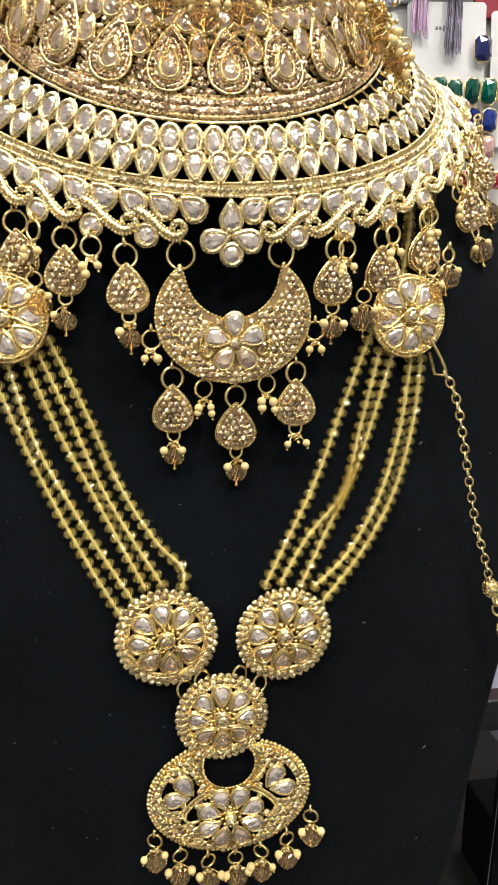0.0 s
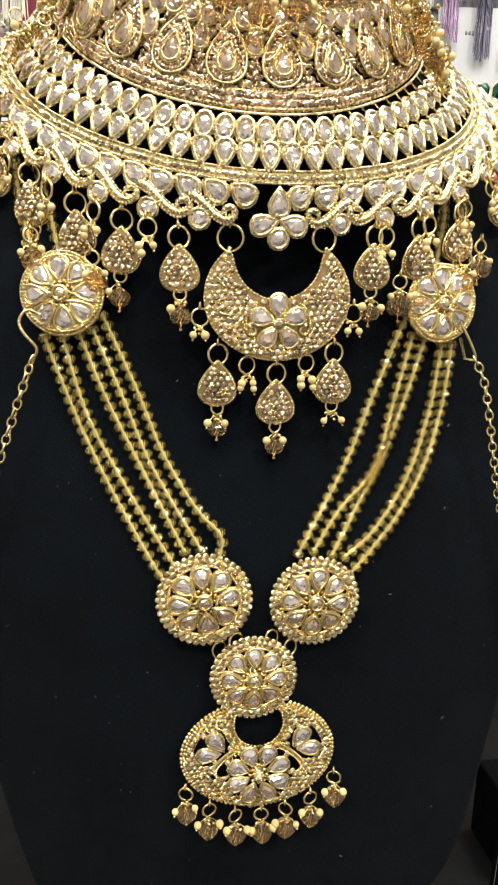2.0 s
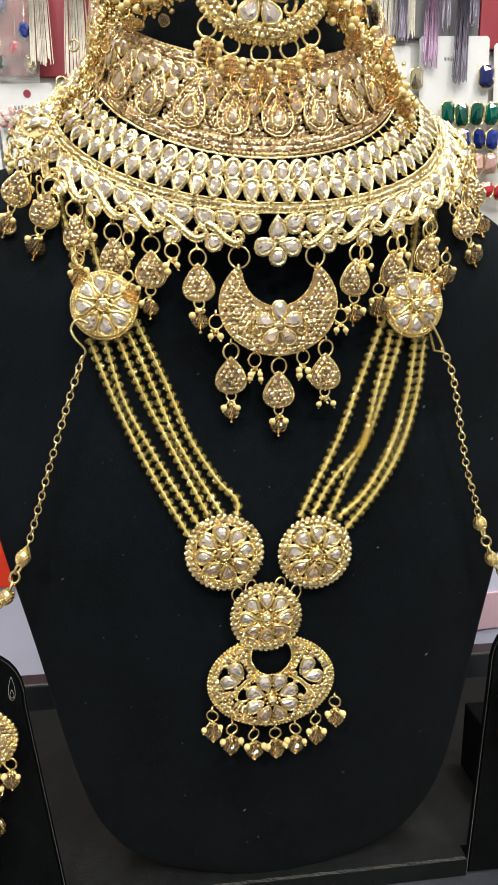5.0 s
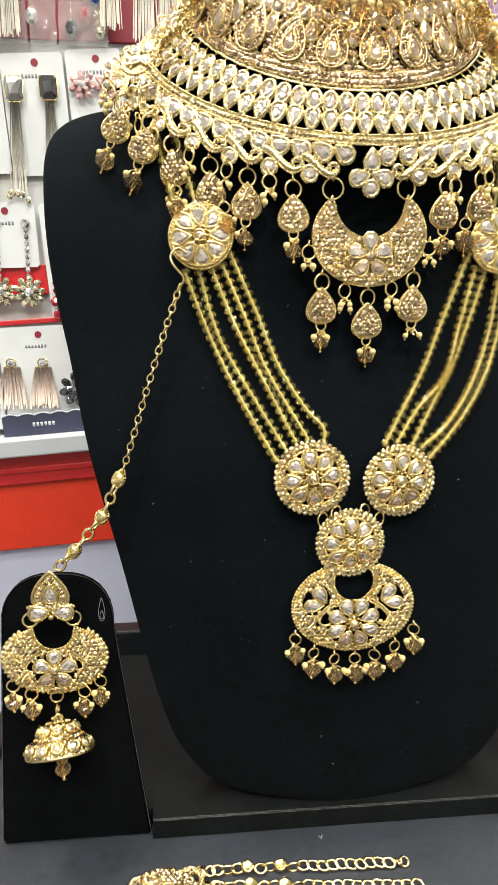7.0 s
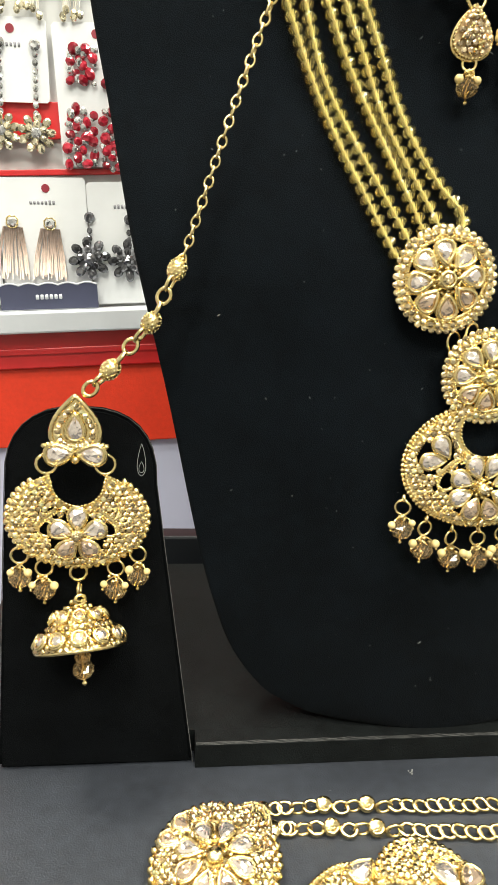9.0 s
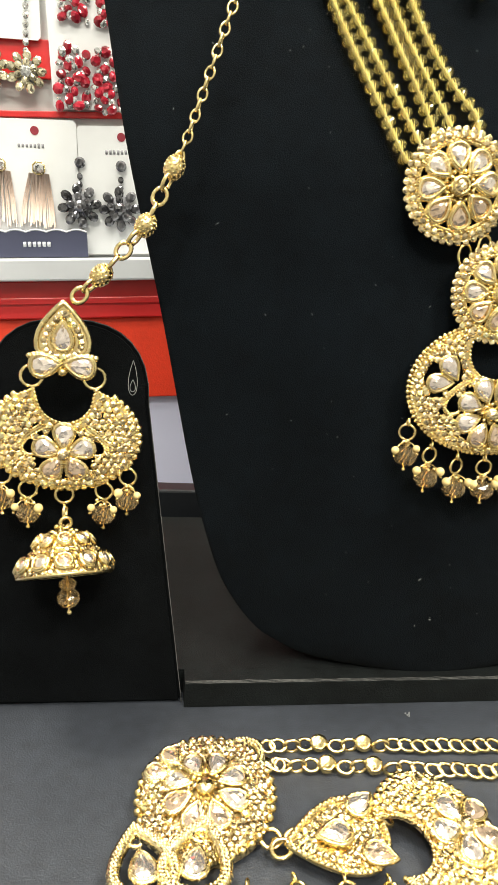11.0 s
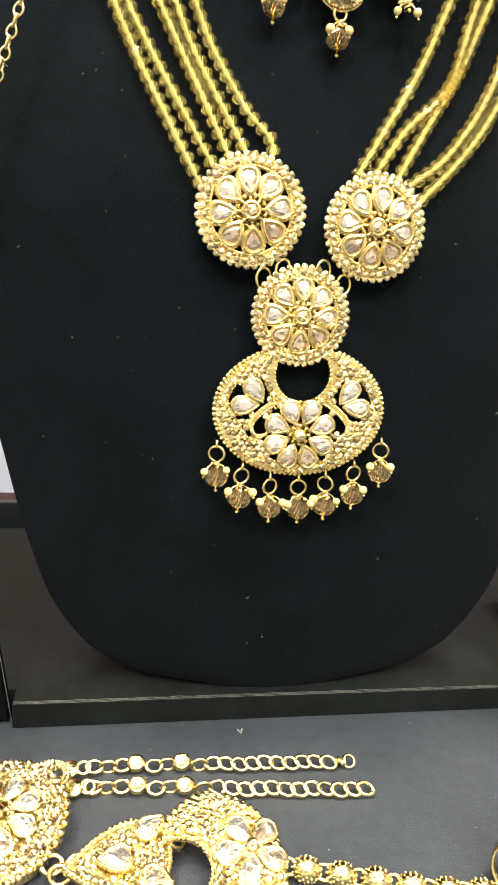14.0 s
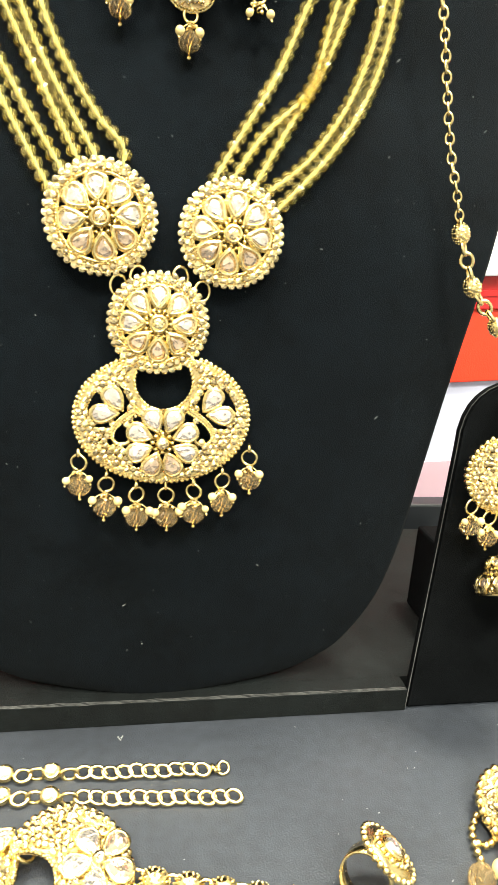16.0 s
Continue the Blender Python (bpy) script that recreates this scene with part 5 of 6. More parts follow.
    part("roped_loop", loops, GOLD_PALE, med, "pale gold roped loops")
    tabs = Build()
    for x, y in ((-0.0465, 0.1865), (-0.0445, 0.1780)):
        tabs.add(lathe([(0.0030, 0), (0.0033, 0.0006), (0.0029, 0.0011), (0.0012, 0.0014)], 16), T(x, y, 0.0018) @ RX(18))
        tabs.add(torus(0.0022, 0.0007, 14, 6), T(x + 0.0045, y, 0.0024) @ RX(20))
    part("clasp_tab", tabs, GOLD, ob)
    # two extender chains with flat discs
    for y0, y1, x1, discs in ((0.1872, 0.1838, 0.0462, (-0.0245, -0.0090)), (0.1782, 0.1700, 0.0562, (-0.0240, -0.0085))):
        def at(x):
            u = (x + 0.041) / (x1 + 0.041)
            return y0 + (y1 - y0) * u + 0.0004 * math.sin(x * 400)
        x = -0.0385
        i = 0
        while x < 0.0030:
            if any(abs(x - d) < 0.0033 for d in discs):
                d = min(discs, key=lambda q: abs(q - x))
                disc = Build().add(lathe([(0.0029, -0.0004), (0.0031, 0.0), (0.0029, 0.0005), (0.0018, 0.0009)], 20), T(d, at(d), 0.0030) @ RX(rnd.uniform(42, 56)) @ RY(8) @ SC(1.05, 0.95, 1.1)).add(torus(0.0021, 0.0006, 14, 5), T(d, at(d), 0.0032) @ RX(30)).add(torus(0.0010, 0.0004, 10, 5), T(d, at(d), 0.0036) @ RX(30))
                part("disc", disc, GOLD, ob, "small gold disc")
                x = d + 0.0060
            else:
                part("link", BIG_LINK_MESH, None, ob, m=T(x, at(x), 0.0022) @ RX(25 + 60 * (i % 2)) @ RZ(rnd.uniform(-8, 8)))
                x += 0.0047
            i += 1
        while x < x1:
            part("link", BIG_LINK_MESH, None, ob, m=T(x, at(x), 0.0020) @ RZ(-20 + rnd.uniform(-5, 5)) @ RX(22 + rnd.uniform(-5, 5)) @ RY(12) @ SC(1.06, 1.0, 1.0))
            x += 0.0045
        if y0 > 0.18:
            b = Build()
            for k in range(10):
                b.add(TINY, T(x + rnd.uniform(-0.0015, 0.002), at(x) + rnd.uniform(-0.001, 0.001), 0.0015 + rnd.uniform(0, 0.0014)) @ SC(0.0010))
            b.add(torus(0.0021, 0.0006, 14, 6), T(x + 0.003, at(x), 0.0019) @ RX(40))
            part("clasp", b, GOLD, ob)
    # three-cornered piece
    t = T(-0.0292, 0.1455, 0.0062) @ RX(8) @ RZ(96) @ SC(0.93)
    line = drop_line(0.024, 0.031, 26)
    tri = part("drop_piece", Build().add(plate(line, 0.0020), t @ T(0, 0, -0.002)), GOLD, ob, "teardrop piece set with stones", False)
    g, sp = Build(), Build()
    g.add(tube([(x, y, 0.0) for x, y in line], 0.0012, 6, True), t)
    beading(g, line, 0.0009, t @ T(0, 0, 0.0008))
    set_stone("drop", 0.0078, 0.0105, t @ T(0, 0.001, 0.0010), g, tri, None, 0.0009)
    for x, y in ((-0.0085, -0.0105), (0.0085, -0.0105)):
        set_stone("drop", 0.0072, 0.0098, t @ T(x, y, 0.0012) @ RZ(150 if x < 0 else 210), g, tri, STONE_ROSE if x < 0 else STONE, 0.0008)
    pave(sp, lambda x, y: _in_drop(x, y, 0.021, 0.027) and (abs(x) > 0.0048 or abs(y - 0.001) > 0.006), 0.012, 0.016, 0.0021, t)
    part("setting", g, GOLD, tri, kind="stuff")
    part("pave", sp, PAVE_LIGHT, tri, "", False, kind="stuff")
    lk = Build()
    for x, y, a in ((-0.0475, 0.1475, 30), (-0.0440, 0.1470, -40), (-0.0405, 0.1470, 30), (-0.0450, 0.1440, 60)):
        lk.add(torus(0.0024, 0.0007, 16, 6, 1.2), T(x, y, 0.0045) @ RX(a))
    lk.add(torus(0.0040, 0.0007, 20, 6), T(-0.0135, 0.1530, 0.0060) @ RY(40))
    part("hoop", lk, GOLD, ob)
    # crescent lying on its back
    c = T(-0.0002, 0.1432, 0.0052) @ RX(10) @ RY(4) @ RZ(100) @ SC(0.98)
    st = petals5(0.001, -0.0090, 0.0070, 0.0094, 0.0062, STONE_ROSE)
    crescent(ob, c, 0.0178, 1.18, 0.0092, 0.0125, st, PAVE_LIGHT, "gold crescent packed with pale stones", balls=0.0014, flower=(0.001, -0.0090), scroll=0.0098)
    # ball chain to the finger ring
    pts = spline([(0.0195, 0.1425, 0.003), (0.030, 0.1395, 0.003), (0.047, 0.1350, 0.003), (0.062, 0.1310, 0.003), (0.078, 0.1290, 0.003)], 13)
    for i, p in enumerate(pts):
        if i % 2:
            filigree_ball(ob, p, (1, -0.2, 0), 0.0036)
        else:
            part("link", BIG_LINK_MESH, None, ob, m=T(*p) @ RX(30) @ RZ(-12))
    for x, y in ((-0.070, 0.124), (-0.056, 0.127), (-0.043, 0.128), (-0.030, 0.127), (-0.018, 0.126)):
        bead_drop(ob, T(x, y + 0.006, 0.0042) @ RZ(rnd.uniform(-25, 25)), 2, 0.0038, 0.0040, 0.0026)


build_hand_piece()


def build_ring(x, y, yaw):
    ob = thing("finger_ring", x, y, 0.0, "gold finger ring with a beaded head lying on the table", "ring")
    m = T(x, y, 0.0082) @ RZ(-35) @ RX(68) @ RZ(yaw) @ SC(0.86)
    band = Build()
    v, f = [], []
    for i in range(32):
        a = 2 * PI * i / 32
        w = 0.0040 + 0.0016 * max(0, math.sin(a))
        for r, z in ((0.0082, -w), (0.0090, -w), (0.0090, w), (0.0082, w)):
            v.append((r * math.cos(a), r * math.sin(a), z))
    for i in range(32):
        o, p = i * 4, (i + 1) % 32 * 4
        f += [(o + k, p + k, p + (k + 1) % 4, o + (k + 1) % 4) for k in range(4)]
    part("band", band.add((np.array(v), f), m), GOLD, ob, "plain gold band")
    head, gems = Build(), Build()
    h = m @ T(0, 0.0095, 0) @ RX(-90)
    head.add(lathe([(0.009, 0.0), (0.0105, 0.0008), (0.0095, 0.0022), (0.004, 0.003)], 28), h)
    head_ob = part("head", head, GOLD, ob)
    rim = Build()
    beading(rim, oval_line(0.021, 0.021, 30), 0.0013, h @ T(0, 0, 0.001), True, BALL)
    beading(rim, oval_line(0.013, 0.013, 24), 0.0011, h @ T(0, 0, 0.0028), True, BALL)
    part("beaded_rim", rim, GOLD, head_ob, kind="stuff")
    set_stone("oval", 0.008, 0.008, h @ T(0, 0, 0.003), gems, head_ob, None, 0.0008)
    part("setting", gems, GOLD, head_ob, kind="stuff")


build_ring(0.0850, 0.1320, -28)


def build_second_piece():
    ob = thing("hand_ornament", 0.145, 0.15, 0.0, "second gold hand ornament with ball chain on the table", "bracelet")
    m = T(0.1515, 0.1500, 0.0058) @ RX(6) @ RZ(25)
    med = part("rosette", Build().add(lathe([(0.018, -0.004), (0.0195, -0.002), (0.0185, 0.001)], 34), m), GOLD_OLD, ob, "domed gold rosette with petal stones", False)
    g, sp = Build(), Build()
    for k in range(34):
        a = 2 * PI * k / 34
        g.add(BALL, m @ T(0.0193 * math.cos(a), 0.0193 * math.sin(a), 0.0) @ SC(0.0017))
    for k in range(8):
        set_stone("drop", 0.0062, 0.0090, m @ RZ(45 * k) @ T(0, 0.0088, 0.0016) @ RZ(180), g, med, None, 0.0007)
    pave(sp, lambda x, y: 0.0135 < math.hypot(x, y) < 0.018, 0.019, 0.019, 0.0021, m, lambda x, y: 0.0012)
    part("setting", g, GOLD, med, kind="stuff")
    part("pave", sp, PAVE_LIGHT, med, "", False, kind="stuff")
    balls = Build()
    for path in ([(0.1320, 0.1545, 0.002), (0.1275, 0.1490, 0.002), (0.1255, 0.1420, 0.002), (0.1240, 0.1350, 0.003)], [(0.1335, 0.1450, 0.002), (0.1300, 0.1430, 0.002), (0.1270, 0.1440, 0.002)]):
        beading(balls, [tuple(p) for p in spline(path, 30)], 0.0014, None, False, BALL, 2.3)
    part("ball_chain", balls, GOLD, ob)
    part("bead", TOPAZ_MESH, None, ob, "amber cut glass bead", m=T(0.1205, 0.1300, 0.0046) @ RX(60) @ RY(30) @ SC(0.0046))
    part("pearl", PEARL_MESH, None, ob, m=T(0.1290, 0.1330, 0.0035) @ SC(0.0032))
    part("pearl", PEARL_MESH, None, ob, m=T(0.1340, 0.1350, 0.0032) @ SC(0.0030))


build_second_piece()

# lint on the table top
specks = Build()
for k in range(40):
    x, y = rnd.uniform(-0.07, 0.2), rnd.uniform(0.12, 0.208)
    s = rnd.uniform(0.00006, 0.00016)
    specks.add(tube([(x, y, 0.0002), (x + rnd.uniform(-1, 1) * s * 4, y + rnd.uniform(-1, 1) * s * 4, 0.0003)], s, 4))
for dx, dy in ((0, 0), (0.0008, 0.0004), (0.0005, -0.0007), (0.0012, 0.0012), (-0.0004, 0.0009)):
    specks.add(TINY, T(0.0135 + dx, 0.2035 + dy, 0.0003) @ SC(0.00035))
solid("lint", specks, LINT, "grey lint specks on the leatherette table", "lint", "stuff")

# ---- shelf wall behind the table ----
def sloped(shape):
    """The shelf's bands rise a little towards the east."""
    v, f = shape
    v = v.copy()
    k = v[:, 2] > -0.5
    v[k, 2] += (v[k, 0] + 0.17) * 0.080
    return v, f


shelf = thing("shelf_unit", 0.0, 0.5, -0.9, "white display shelf unit with red bands and carded jewellery", "shelf")
part("back_panel", Build().add(box(-0.75, 0.75, 0.512, 0.530, 0.150, 0.95)), PANEL, shelf, "white back panel", False)
part("ledge", Build().add(sloped(box(-0.75, 0.75, 0.478, 0.535, 0.134, 0.149, 0.0015))), LEDGE, shelf, "pale grey ledge", False)
part("upper_band", Build().add(sloped(box(-0.75, 0.75, 0.490, 0.530, 0.108, 0.1338, 0.001))), RED, shelf, "glossy dark red band", False)
part("band_lip", Build().add(sloped(box(-0.75, 0.75, 0.4885, 0.4902, 0.118, 0.1225, 0.0005))), RED, shelf, "glossy dark red lip", False)
part("lower_band", Build().add(sloped(box(-0.75, 0.75, 0.494, 0.530, 0.049, 0.1078, 0.001))), RED_MESH, shelf, "bright red woven band", False)
part("lower_panel", Build().add(sloped(box(-0.75, 0.75, 0.500, 0.530, -0.899, 0.0488))), LILAC, shelf, "pale lilac lower panel", False)
# pink tone of the lower panel's east part, laid on as a thin box
part("pink_strip", Build().add(sloped(box(0.10, 0.75, 0.4965, 0.4995, -0.056, -0.019, 0.0005))), PINK_PANEL, shelf, "pale pink tone over the lower panel's east half", False)
for z0, z1 in ((0.2405, 0.2445), (0.2640, 0.2875)):
    part("red_rail", Build().add(sloped(box(-0.75, 0.75, 0.5085, 0.5118, z0, z1, 0.0006))), RED, shelf, "narrow red rail", False)


def jewellery_card(x0, x1, z0, z1, dot=True, tilt=0.0, y=0.5050, label="white earring card with printed lines, hung on the shelf"):
    cx, cz = (x0 + x1) / 2, (z0 + z1) / 2
    w, h = x1 - x0, z1 - z0
    ob = thing("jewellery_card", cx, y, z0, label, "card", "jewellery cards")
    m = upright(cx, y, cz, -1.5, 0.0, tilt + 3.8)
    line = rect_line(w, h, 0.002)
    part("card", Build().add(plate(line, 0.0009), m), CARD, ob, smooth=False)
    if dot:
        part("dot", Build().add(lathe([(0.0028, 0.0), (0.0028, 0.0004)], 18), m @ T(w * 0.05, h / 2 - 0.007, 0.0009)), DOT, ob, "dark red dot", False)
        bars = Build()
        for k in range(7):
            bars.add(plate(rect_line(0.0016, rnd.uniform(0.0022, 0.0034), 0.0003), 0.0002), m @ T((k - 3) * 0.0026, h / 2 - 0.0165, 0.0009))
        part("print_bar", bars, PRINT, ob, "unreadable grey print")
    return ob


def rhinestones(owner, mat, m, n, R, size, rng, shape="round"):
    """A flower of cut stones round a centre."""
    line = drop_line(size, size * 1.35, 10) if shape == "drop" else oval_line(size * 0.85, size * 1.1, 10)
    cuts = [Build().add(cut_stone(line, size * 0.4, rng.randrange(999))).mesh("stone", mat, False) for k in range(3)]
    for k in range(n):
        part("stone", cuts[k % 3], None, owner, m=m @ RZ(360 * k / n) @ T(0, R, 0.0008) @ RX(rng.uniform(-12, 12)))


def flower_earring(x, z, mat, top=None, R=0.0085, n=8, size=0.0062, y=0.502, label="", core=None, rows=2):
    rng = random.Random(int(abs(x) * 1e5 + z * 1e4))
    ob = thing("carded_earring", x, y, z - R - size, label, "earring", "carded earrings")
    m = upright(x, y, z, 0.0, rng.uniform(-8, 8), rng.uniform(-12, 12))
    rhinestones(ob, mat, m, n, R, size, rng, "drop" if rows == 1 else "round")
    if rows > 1:
        rhinestones(ob, mat, m @ T(0, 0, 0.002), max(5, n - 3), R * 0.55, size * 0.8, rng)
    c = Build().add(cut_stone(oval_line(size * 1.1, size * 1.1, 12), size * 0.5, 3), m @ T(0, 0, 0.003))
    part("centre_stone", c, core or mat, ob, smooth=False)
    if top:
        s = Build().add(cut_stone(oval_line(0.0075, 0.0075, 14), 0.003, 5), upright(x, y, top))
        k = z + R + size * 0.4
        while k < top - 0.004:
            s.add(cut_stone(oval_line(0.004, 0.0048, 10), 0.0018, int(k * 1e5) % 97), upright(x, y, k))
            k += 0.0052
        part("stud", s, core or mat, ob, smooth=False)
    part("backing", Build().add(lathe([(R * 0.8, 0.0), (R * 0.8, 0.0012)], 16), m @ T(0, 0, -0.0008)), PRINT, ob)
    return ob


def tassel_earring(x, top, bottom, mat, gem=None, w=0.010, y=0.502, label="", gem_size=(0.0125, 0.0170), strands=16, tip=None):
    rng = random.Random(int(abs(x) * 1e5))
    ob = thing("tassel_earring", x, y, bottom, label, "earring", "carded earrings")
    if gem:
        m = upright(x, y - 0.001, top, 0.0, 0.0, rng.uniform(-4, 4))
        part("crystal", Build().add(cut_stone(rect_line(*gem_size, 0.0018), 0.005, int(abs(x) * 1e4) % 97), m), gem, ob, smooth=False)
        frame_line = rect_line(gem_size[0] + 0.001, gem_size[1] + 0.001, 0.0018)
        part("setting", Build().add(tube([(a, b, 0.0004) for a, b in frame_line], 0.0006, 5, True), m), GOLD, ob)
    t = Build()
    z0 = top - (gem_size[1] / 2 if gem else 0)
    for k in range(strands):
        u = (k + 0.5) / strands - 0.5
        wob = rng.uniform(-0.0012, 0.0012)
        t.add(tube([(x + u * w * 0.55, y + rng.uniform(-0.0015, 0.0015), z0), (x + u * w * 0.85 + wob, y, (z0 + bottom) / 2), (x + u * w + wob * 1.5, y, bottom + rng.uniform(0, 0.006))], 0.00042, 4))
    part("tassel", t, mat, ob)
    if tip:
        for k in range(6):
            e = Build().add(cut_stone(oval_line(0.0045, 0.0055, 10), 0.002, k), upright(x + rng.uniform(-w * 0.7, w * 0.7), y - 0.001, bottom + rng.uniform(-0.003, 0.003)))
            part("tip_stone", e, tip, ob, smooth=False)
    return ob


# left-hand cards
jewellery_card(-0.2000, -0.1395, 0.1500, 0.2385, tilt=-0.5)
jewellery_card(-0.1385, -0.0850, 0.1560, 0.2395, tilt=0.8)
jewellery_card(-0.2600, -0.2020, 0.1500, 0.2380)
jewellery_card(-0.2170, -0.1655, 0.2850, 0.3360, tilt=-1.5)
jewellery_card(-0.1600, -0.1080, 0.2480, 0.3370, tilt=0.5)
jewellery_card(-0.2900, -0.2190, 0.2520, 0.3370)
jewellery_card(-0.1840, -0.1365, 0.3570, 0.4455, y=0.5070)
jewellery_card(-0.2420, -0.1850, 0.3560, 0.4450, y=0.5070)
jewellery_card(-0.1345, -0.0925, 0.3600, 0.4500, y=0.5070)
jewellery_card(-0.0900, -0.0450, 0.3600, 0.4500, y=0.5070)
for x in (-0.1915, -0.1660):
    tassel_earring(x, 0.2080, 0.1690, PEACH, CLEAR_GEM, 0.024, label="peach tassel earring with a clear stud on a card", gem_size=(0.0065, 0.0065), strands=40)
for x in (-0.1390, -0.1115):
    flower_earring(x, 0.1860, GREY_GEM, 0.2140, 0.0108, 8, 0.0078, label="smoke grey rhinestone flower earring on a card")
for x in (-0.2200, -0.2440):
    flower_earring(x, 0.1910, CLEAR_GEM, 0.2150, 0.0085, 8, 0.0058, label="clear rhinestone flower earring on a card")
for x in (-0.1965, -0.1735):
    flower_earring(x, 0.2660, GOLD_GEM, 0.3200, 0.0095, 9, 0.0068, label="straw rhinestone star earring on a card", core=CLEAR_GEM)
for x in (-0.2560, -0.2330):
    flower_earring(x, 0.2660, CLEAR_GEM, 0.3100, 0.0090, 9, 0.0062, label="clear rhinestone star earring on a card")


def ruby_cluster(x, z0, z1, w):
    rng = random.Random(int(abs(x) * 1e5))
    ob = thing("carded_earring", x, 0.502, z0, "ruby and clear rhinestone chandelier earring on a card", "earring", "carded earrings")
    for mat, name, share in ((RED_GEM, "ruby_stone", 0), (CLEAR_GEM, "clear_stone", 1)):
        z = z0
        row = 0
        while z < z1:
            for k in range(4):
                if (k + row + share) % 2 == 0:
                    s = rng.uniform(0.0052, 0.0078) if share == 0 else rng.uniform(0.0036, 0.0058)
                    b = Build().add(cut_stone(oval_line(s, s * rng.uniform(1.0, 1.4), 10), s * 0.45, rng.randrange(999)),
                          upright(x + (k - 1.5) * w / 4 + rng.uniform(-0.0016, 0.0016), 0.502 + rng.uniform(-0.0012, 0.0008), z + rng.uniform(-0.0018, 0.0018), rng.uniform(-18, 18), rng.uniform(-22, 22), rng.uniform(0, 180)))
                    part(name, b, mat, ob, smooth=False)
            z += 0.0047
            row += 1


ruby_cluster(-0.1440, 0.2485, 0.2860, 0.021)
ruby_cluster(-0.1200, 0.2485, 0.2860, 0.021)
ruby_cluster(-0.1430, 0.3010, 0.3230, 0.018)
ruby_cluster(-0.1210, 0.3010, 0.3230, 0.018)
for x, z, gem, mat in ((-0.2000, 0.3990, GREEN_GEM, GOLD_TASSEL), (-0.1760, 0.4180, CLEAR_GEM, PALE_TASSEL), (-0.1500, 0.4200, GREY_GEM, PALE_TASSEL), (-0.2260, 0.4080, GREY_GEM, GOLD_TASSEL)):
    tassel_earring(x, z, 0.3400, mat, gem, 0.012, label="long thread tassel earring with a square crystal", tip=GOLD_GEM)
for x in (-0.1240, -0.1050):
    flower_earring(x, 0.4230, PINK_GEM, 0.0, 0.0080, 7, 0.0060, label="blush rhinestone flower earring on a card", core=CLEAR_GEM)
part("red_board", Build().add(box(-0.3000, -0.0420, 0.5085, 0.5118, 0.4560, 0.6200, 0.001)), DOT, shelf, "dark red hanging board", False)
for x, z, gem, label in ((-0.1290, 0.5020, BLUE_GEM, "violet blue crystal drop in a pouch"), (-0.1130, 0.4850, BLUE_GEM, "violet blue crystal drop in a pouch"), (-0.1200, 0.4720, RED_GEM, "dark ruby crystal drop in a pouch"),
                         (-0.1310, 0.4630, GREY_GEM, "smoke crystal drop in a pouch"), (-0.1095, 0.4630, GOLD_GEM, "straw crystal drop in a pouch"), (-0.1600, 0.4700, CLEAR_GEM, "clear crystal drop in a pouch")):
    ob = thing("crystal_drop", x, 0.502, z - 0.008, label, "earring", "crystal drops")
    part("stone", Build().add(cut_stone(oval_line(0.0100, 0.0135, 12), 0.005, int(z * 1e4) % 91), upright(x, 0.5035, z, 0, 0, rnd.uniform(-14, 14))), gem, ob, smooth=False)
    part("wire", Build().add(tube([(x, 0.5045, z + 0.006), (x + 0.0005, 0.5055, z + 0.030)], 0.0004, 4)), GOLD, ob)
for x0, x1 in ((-0.2150, -0.1640), (-0.1620, -0.1420), (-0.1400, -0.1030)):
    film = thing("clear_pouch", (x0 + x1) / 2, 0.5, 0.4500, "crumpled clear plastic pouch hung on the shelf", "pouch", "clear pouches")
    rng = random.Random(int(-x0 * 1e4))
    v, f = [], []
    for r in range(15):
        for q in range(7):
            v.append((x0 + (x1 - x0) * q / 6 + rng.uniform(-0.0006, 0.0006), 0.4985 + rng.uniform(-0.0014, 0.0014) + 0.0030 * abs(q - 3) / 3, 0.4500 + 0.0100 * r))
    n = len(v)
    v += [(a, b + 0.0004, c) for a, b, c in v]
    for r in range(14):
        for q in range(6):
            a = r * 7 + q
            f += [(a, a + 1, a + 8, a + 7), (n + a, n + a + 7, n + a + 8, n + a + 1)]
    part("film", Build().add((np.array(v), f)), POUCH, film, smooth=False)
for x in (-0.1010, -0.0745, -0.0560, -0.1750, -0.1950):
    tassel_earring(x, 0.5450, 0.4500 + rnd.uniform(0, 0.010), PALE_TASSEL, None, 0.017, y=0.4955, label="long pale thread tassel hung on the shelf", strands=34)

# right-hand cards
jewellery_card(0.1450, 0.1885, 0.3950, 0.4880, y=0.5070)
jewellery_card(0.1950, 0.2540, 0.4050, 0.4980, tilt=-1.0, y=0.5070)
jewellery_card(0.2590, 0.3100, 0.4050, 0.4960, y=0.5070)
for x, z1, mat in ((0.2000, 0.4720, PLUM_TASSEL), (0.2255, 0.4605, DARK_TASSEL), (0.1740, 0.4900, DARK_TASSEL), (0.2760, 0.4600, RED)):
    tassel_earring(x, 0.5600, z1, mat, None, 0.012, y=0.500, label="long dark chain tassel hung on the shelf", strands=26)

for x, z1 in ((0.1560, 0.4950), (0.1680, 0.4900), (0.1800, 0.4930), (0.2080, 0.4980), (0.2320, 0.5020)):
    tassel_earring(x, 0.5700, z1, PALE_TASSEL if x < 0.19 else DARK_TASSEL, None, 0.015, y=0.501, label="long metal chain tassel hung on the shelf", strands=22)
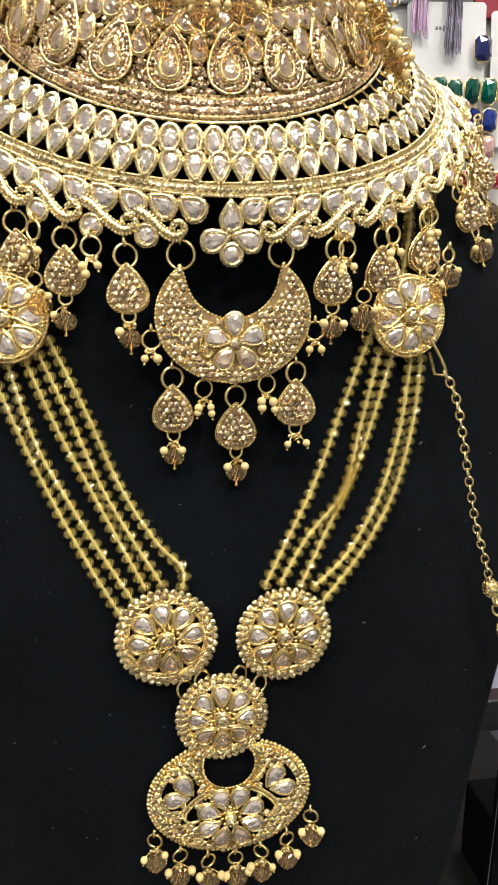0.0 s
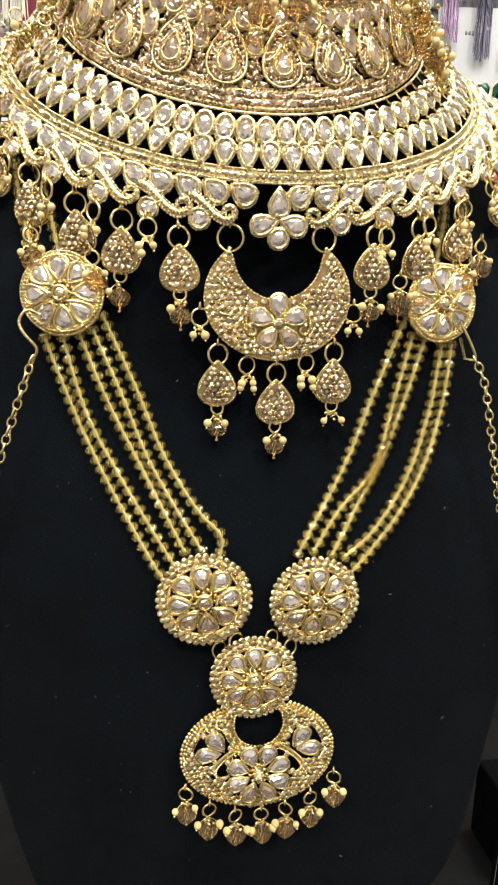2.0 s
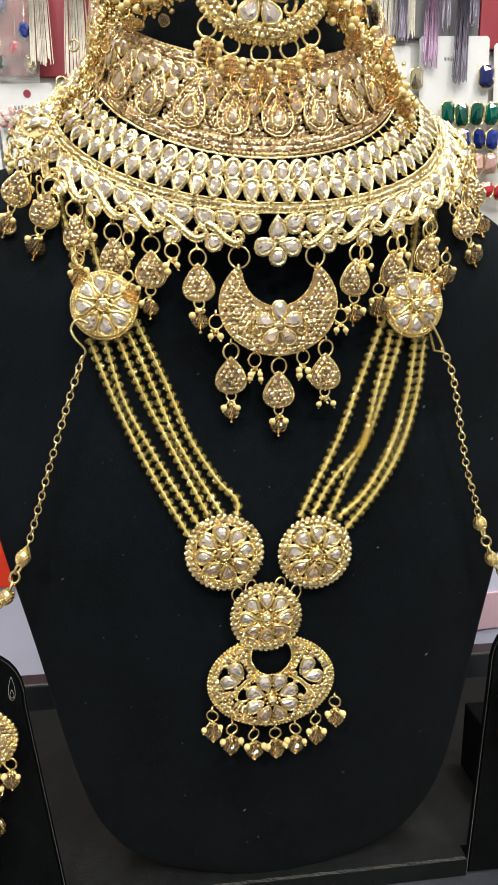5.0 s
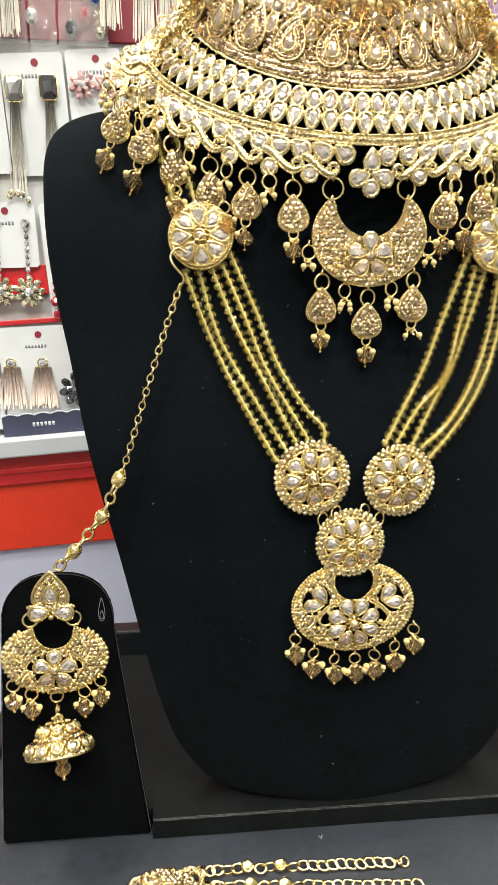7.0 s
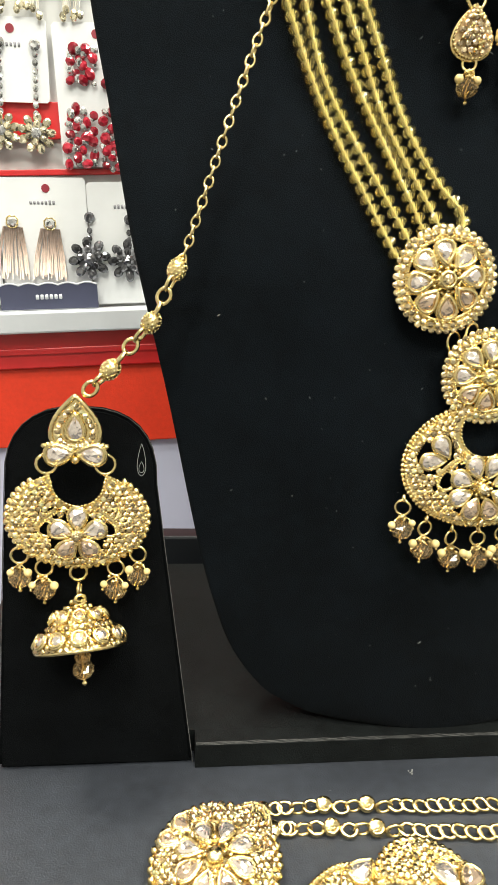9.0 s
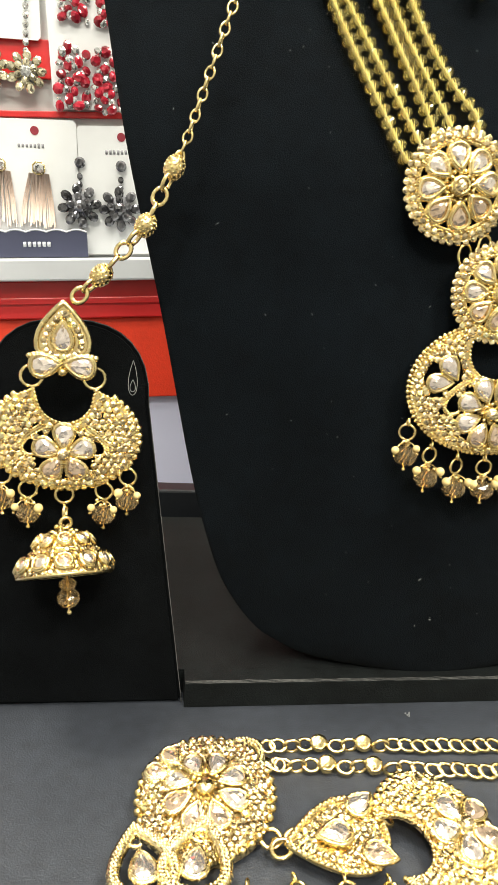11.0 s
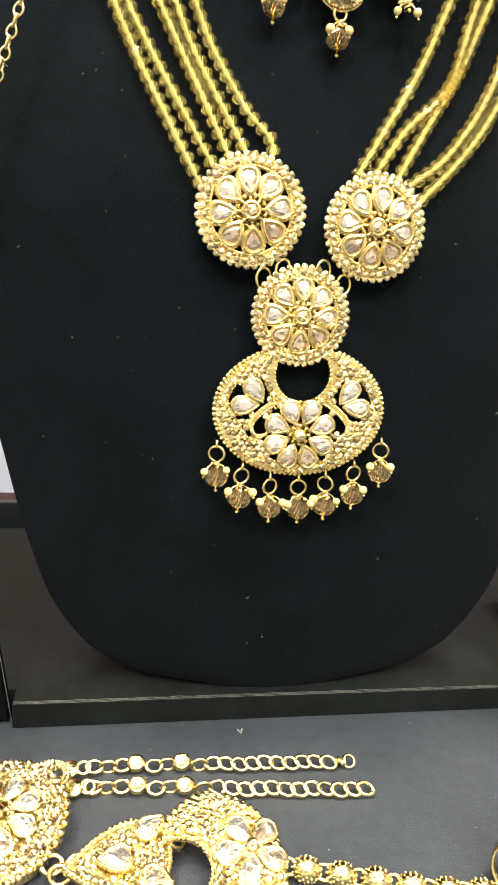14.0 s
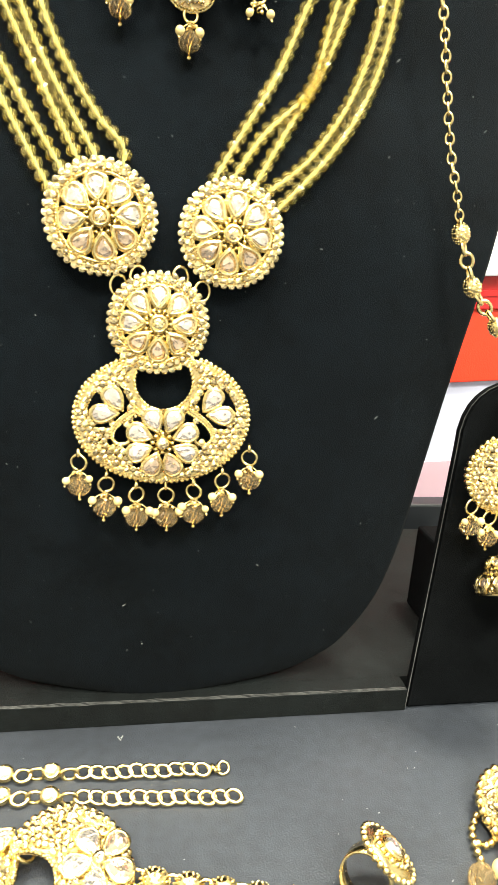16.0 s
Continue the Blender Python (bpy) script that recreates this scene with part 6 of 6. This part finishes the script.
# flat sheet added to give the backdrop a dark grey tone behind the chains
part("grey_board", Build().add(box(0.1000, 0.2435, 0.5080, 0.5117, 0.4960, 0.6200, 0.001)), GREY_BACKING, shelf, "dark grey sheet behind the chain tassels", False)
part("red_board", Build().add(box(0.2440, 0.3400, 0.5070, 0.5115, 0.4900, 0.6200, 0.001)), DOT, shelf, "dark red hanging board", False)


def crystal_drop(x, z, w, h, mat, label):
    ob = thing("crystal_drop", x, 0.502, z - h / 2, label, "earring", "crystal drops")
    m = upright(x, 0.501, z, 0.0, rnd.uniform(-10, 10), rnd.uniform(-6, 6))
    part("stone", Build().add(cut_stone(rect_line(w, h, w * 0.25), 0.005, int(x * 1e5) % 89), m), mat, ob, smooth=False)
    part("setting", Build().add(tube([(a, b, 0.0003) for a, b in rect_line(w + 0.0008, h + 0.0008, w * 0.25)], 0.0006, 5, True), m), GOLD, ob)


for x in (0.2180, 0.2300, 0.2430, 0.2560, 0.2690):
    crystal_drop(x, 0.4390 + rnd.uniform(-0.001, 0.001), 0.0105, 0.0165, GREEN_GEM, "emerald green crystal drop hung on the shelf")
for x in (0.2195, 0.2330, 0.2460, 0.2580):
    crystal_drop(x, 0.4205, 0.0105, 0.0150, BLUE_GEM, "sapphire blue crystal drop hung on the shelf")
crystal_drop(0.2490, 0.4680, 0.0125, 0.0165, BLUE_GEM, "square sapphire blue crystal drop hung on the shelf")
for x, z in ((0.1960, 0.4300), (0.2070, 0.4280), (0.2000, 0.4100), (0.2090, 0.4060), (0.1860, 0.4200), (0.1780, 0.4380), (0.2200, 0.4010), (0.2330, 0.4020), (0.2460, 0.4010), (0.2580, 0.4020), (0.1900, 0.4640), (0.1950, 0.3920), (0.2150, 0.3880)):
    crystal_drop(x, z, 0.0095, 0.0150, GOLD_GEM if z > 0.405 else PINK_GEM, "straw coloured crystal drop hung on the shelf")

for x, z in ((0.2440, 0.3960), (0.2560, 0.3970), (0.2680, 0.3950)):
    crystal_drop(x, z - 0.0160, 0.0110, 0.0110, RED_GEM, "ruby red crystal drop hung on the shelf")

box_ob = thing("scalloped_box", -0.166, 0.494, 0.1492, "navy card box with a scalloped pale edge on the ledge", "box")
line = [(-0.0335, 0.0), (0.0335, 0.0)]
edge_line = []
for k in range(41):
    u = k / 40
    edge_line.append((0.0335 - 0.067 * u, 0.0165 + 0.0016 * abs(math.sin(u * PI * 5))))
m = upright(-0.1655, 0.4960, 0.1500, 0.0, 0.0, 4.3)
part("front", Build().add(plate(line + edge_line, 0.004), m), NAVY, box_ob, smooth=False)
part("edge", Build().add(tube([(x, y, 0.004) for x, y in edge_line], 0.0006, 5), m), LEDGE, box_ob, "pale scalloped edge")
bars = Build()
for k in range(6):
    bars.add(plate(rect_line(0.0022, 0.0034, 0.0004), 0.0002), m @ T((k - 2.5) * 0.0032, 0.0085, 0.0042))
part("print_bar", bars, LEDGE, box_ob, "unreadable pale print")
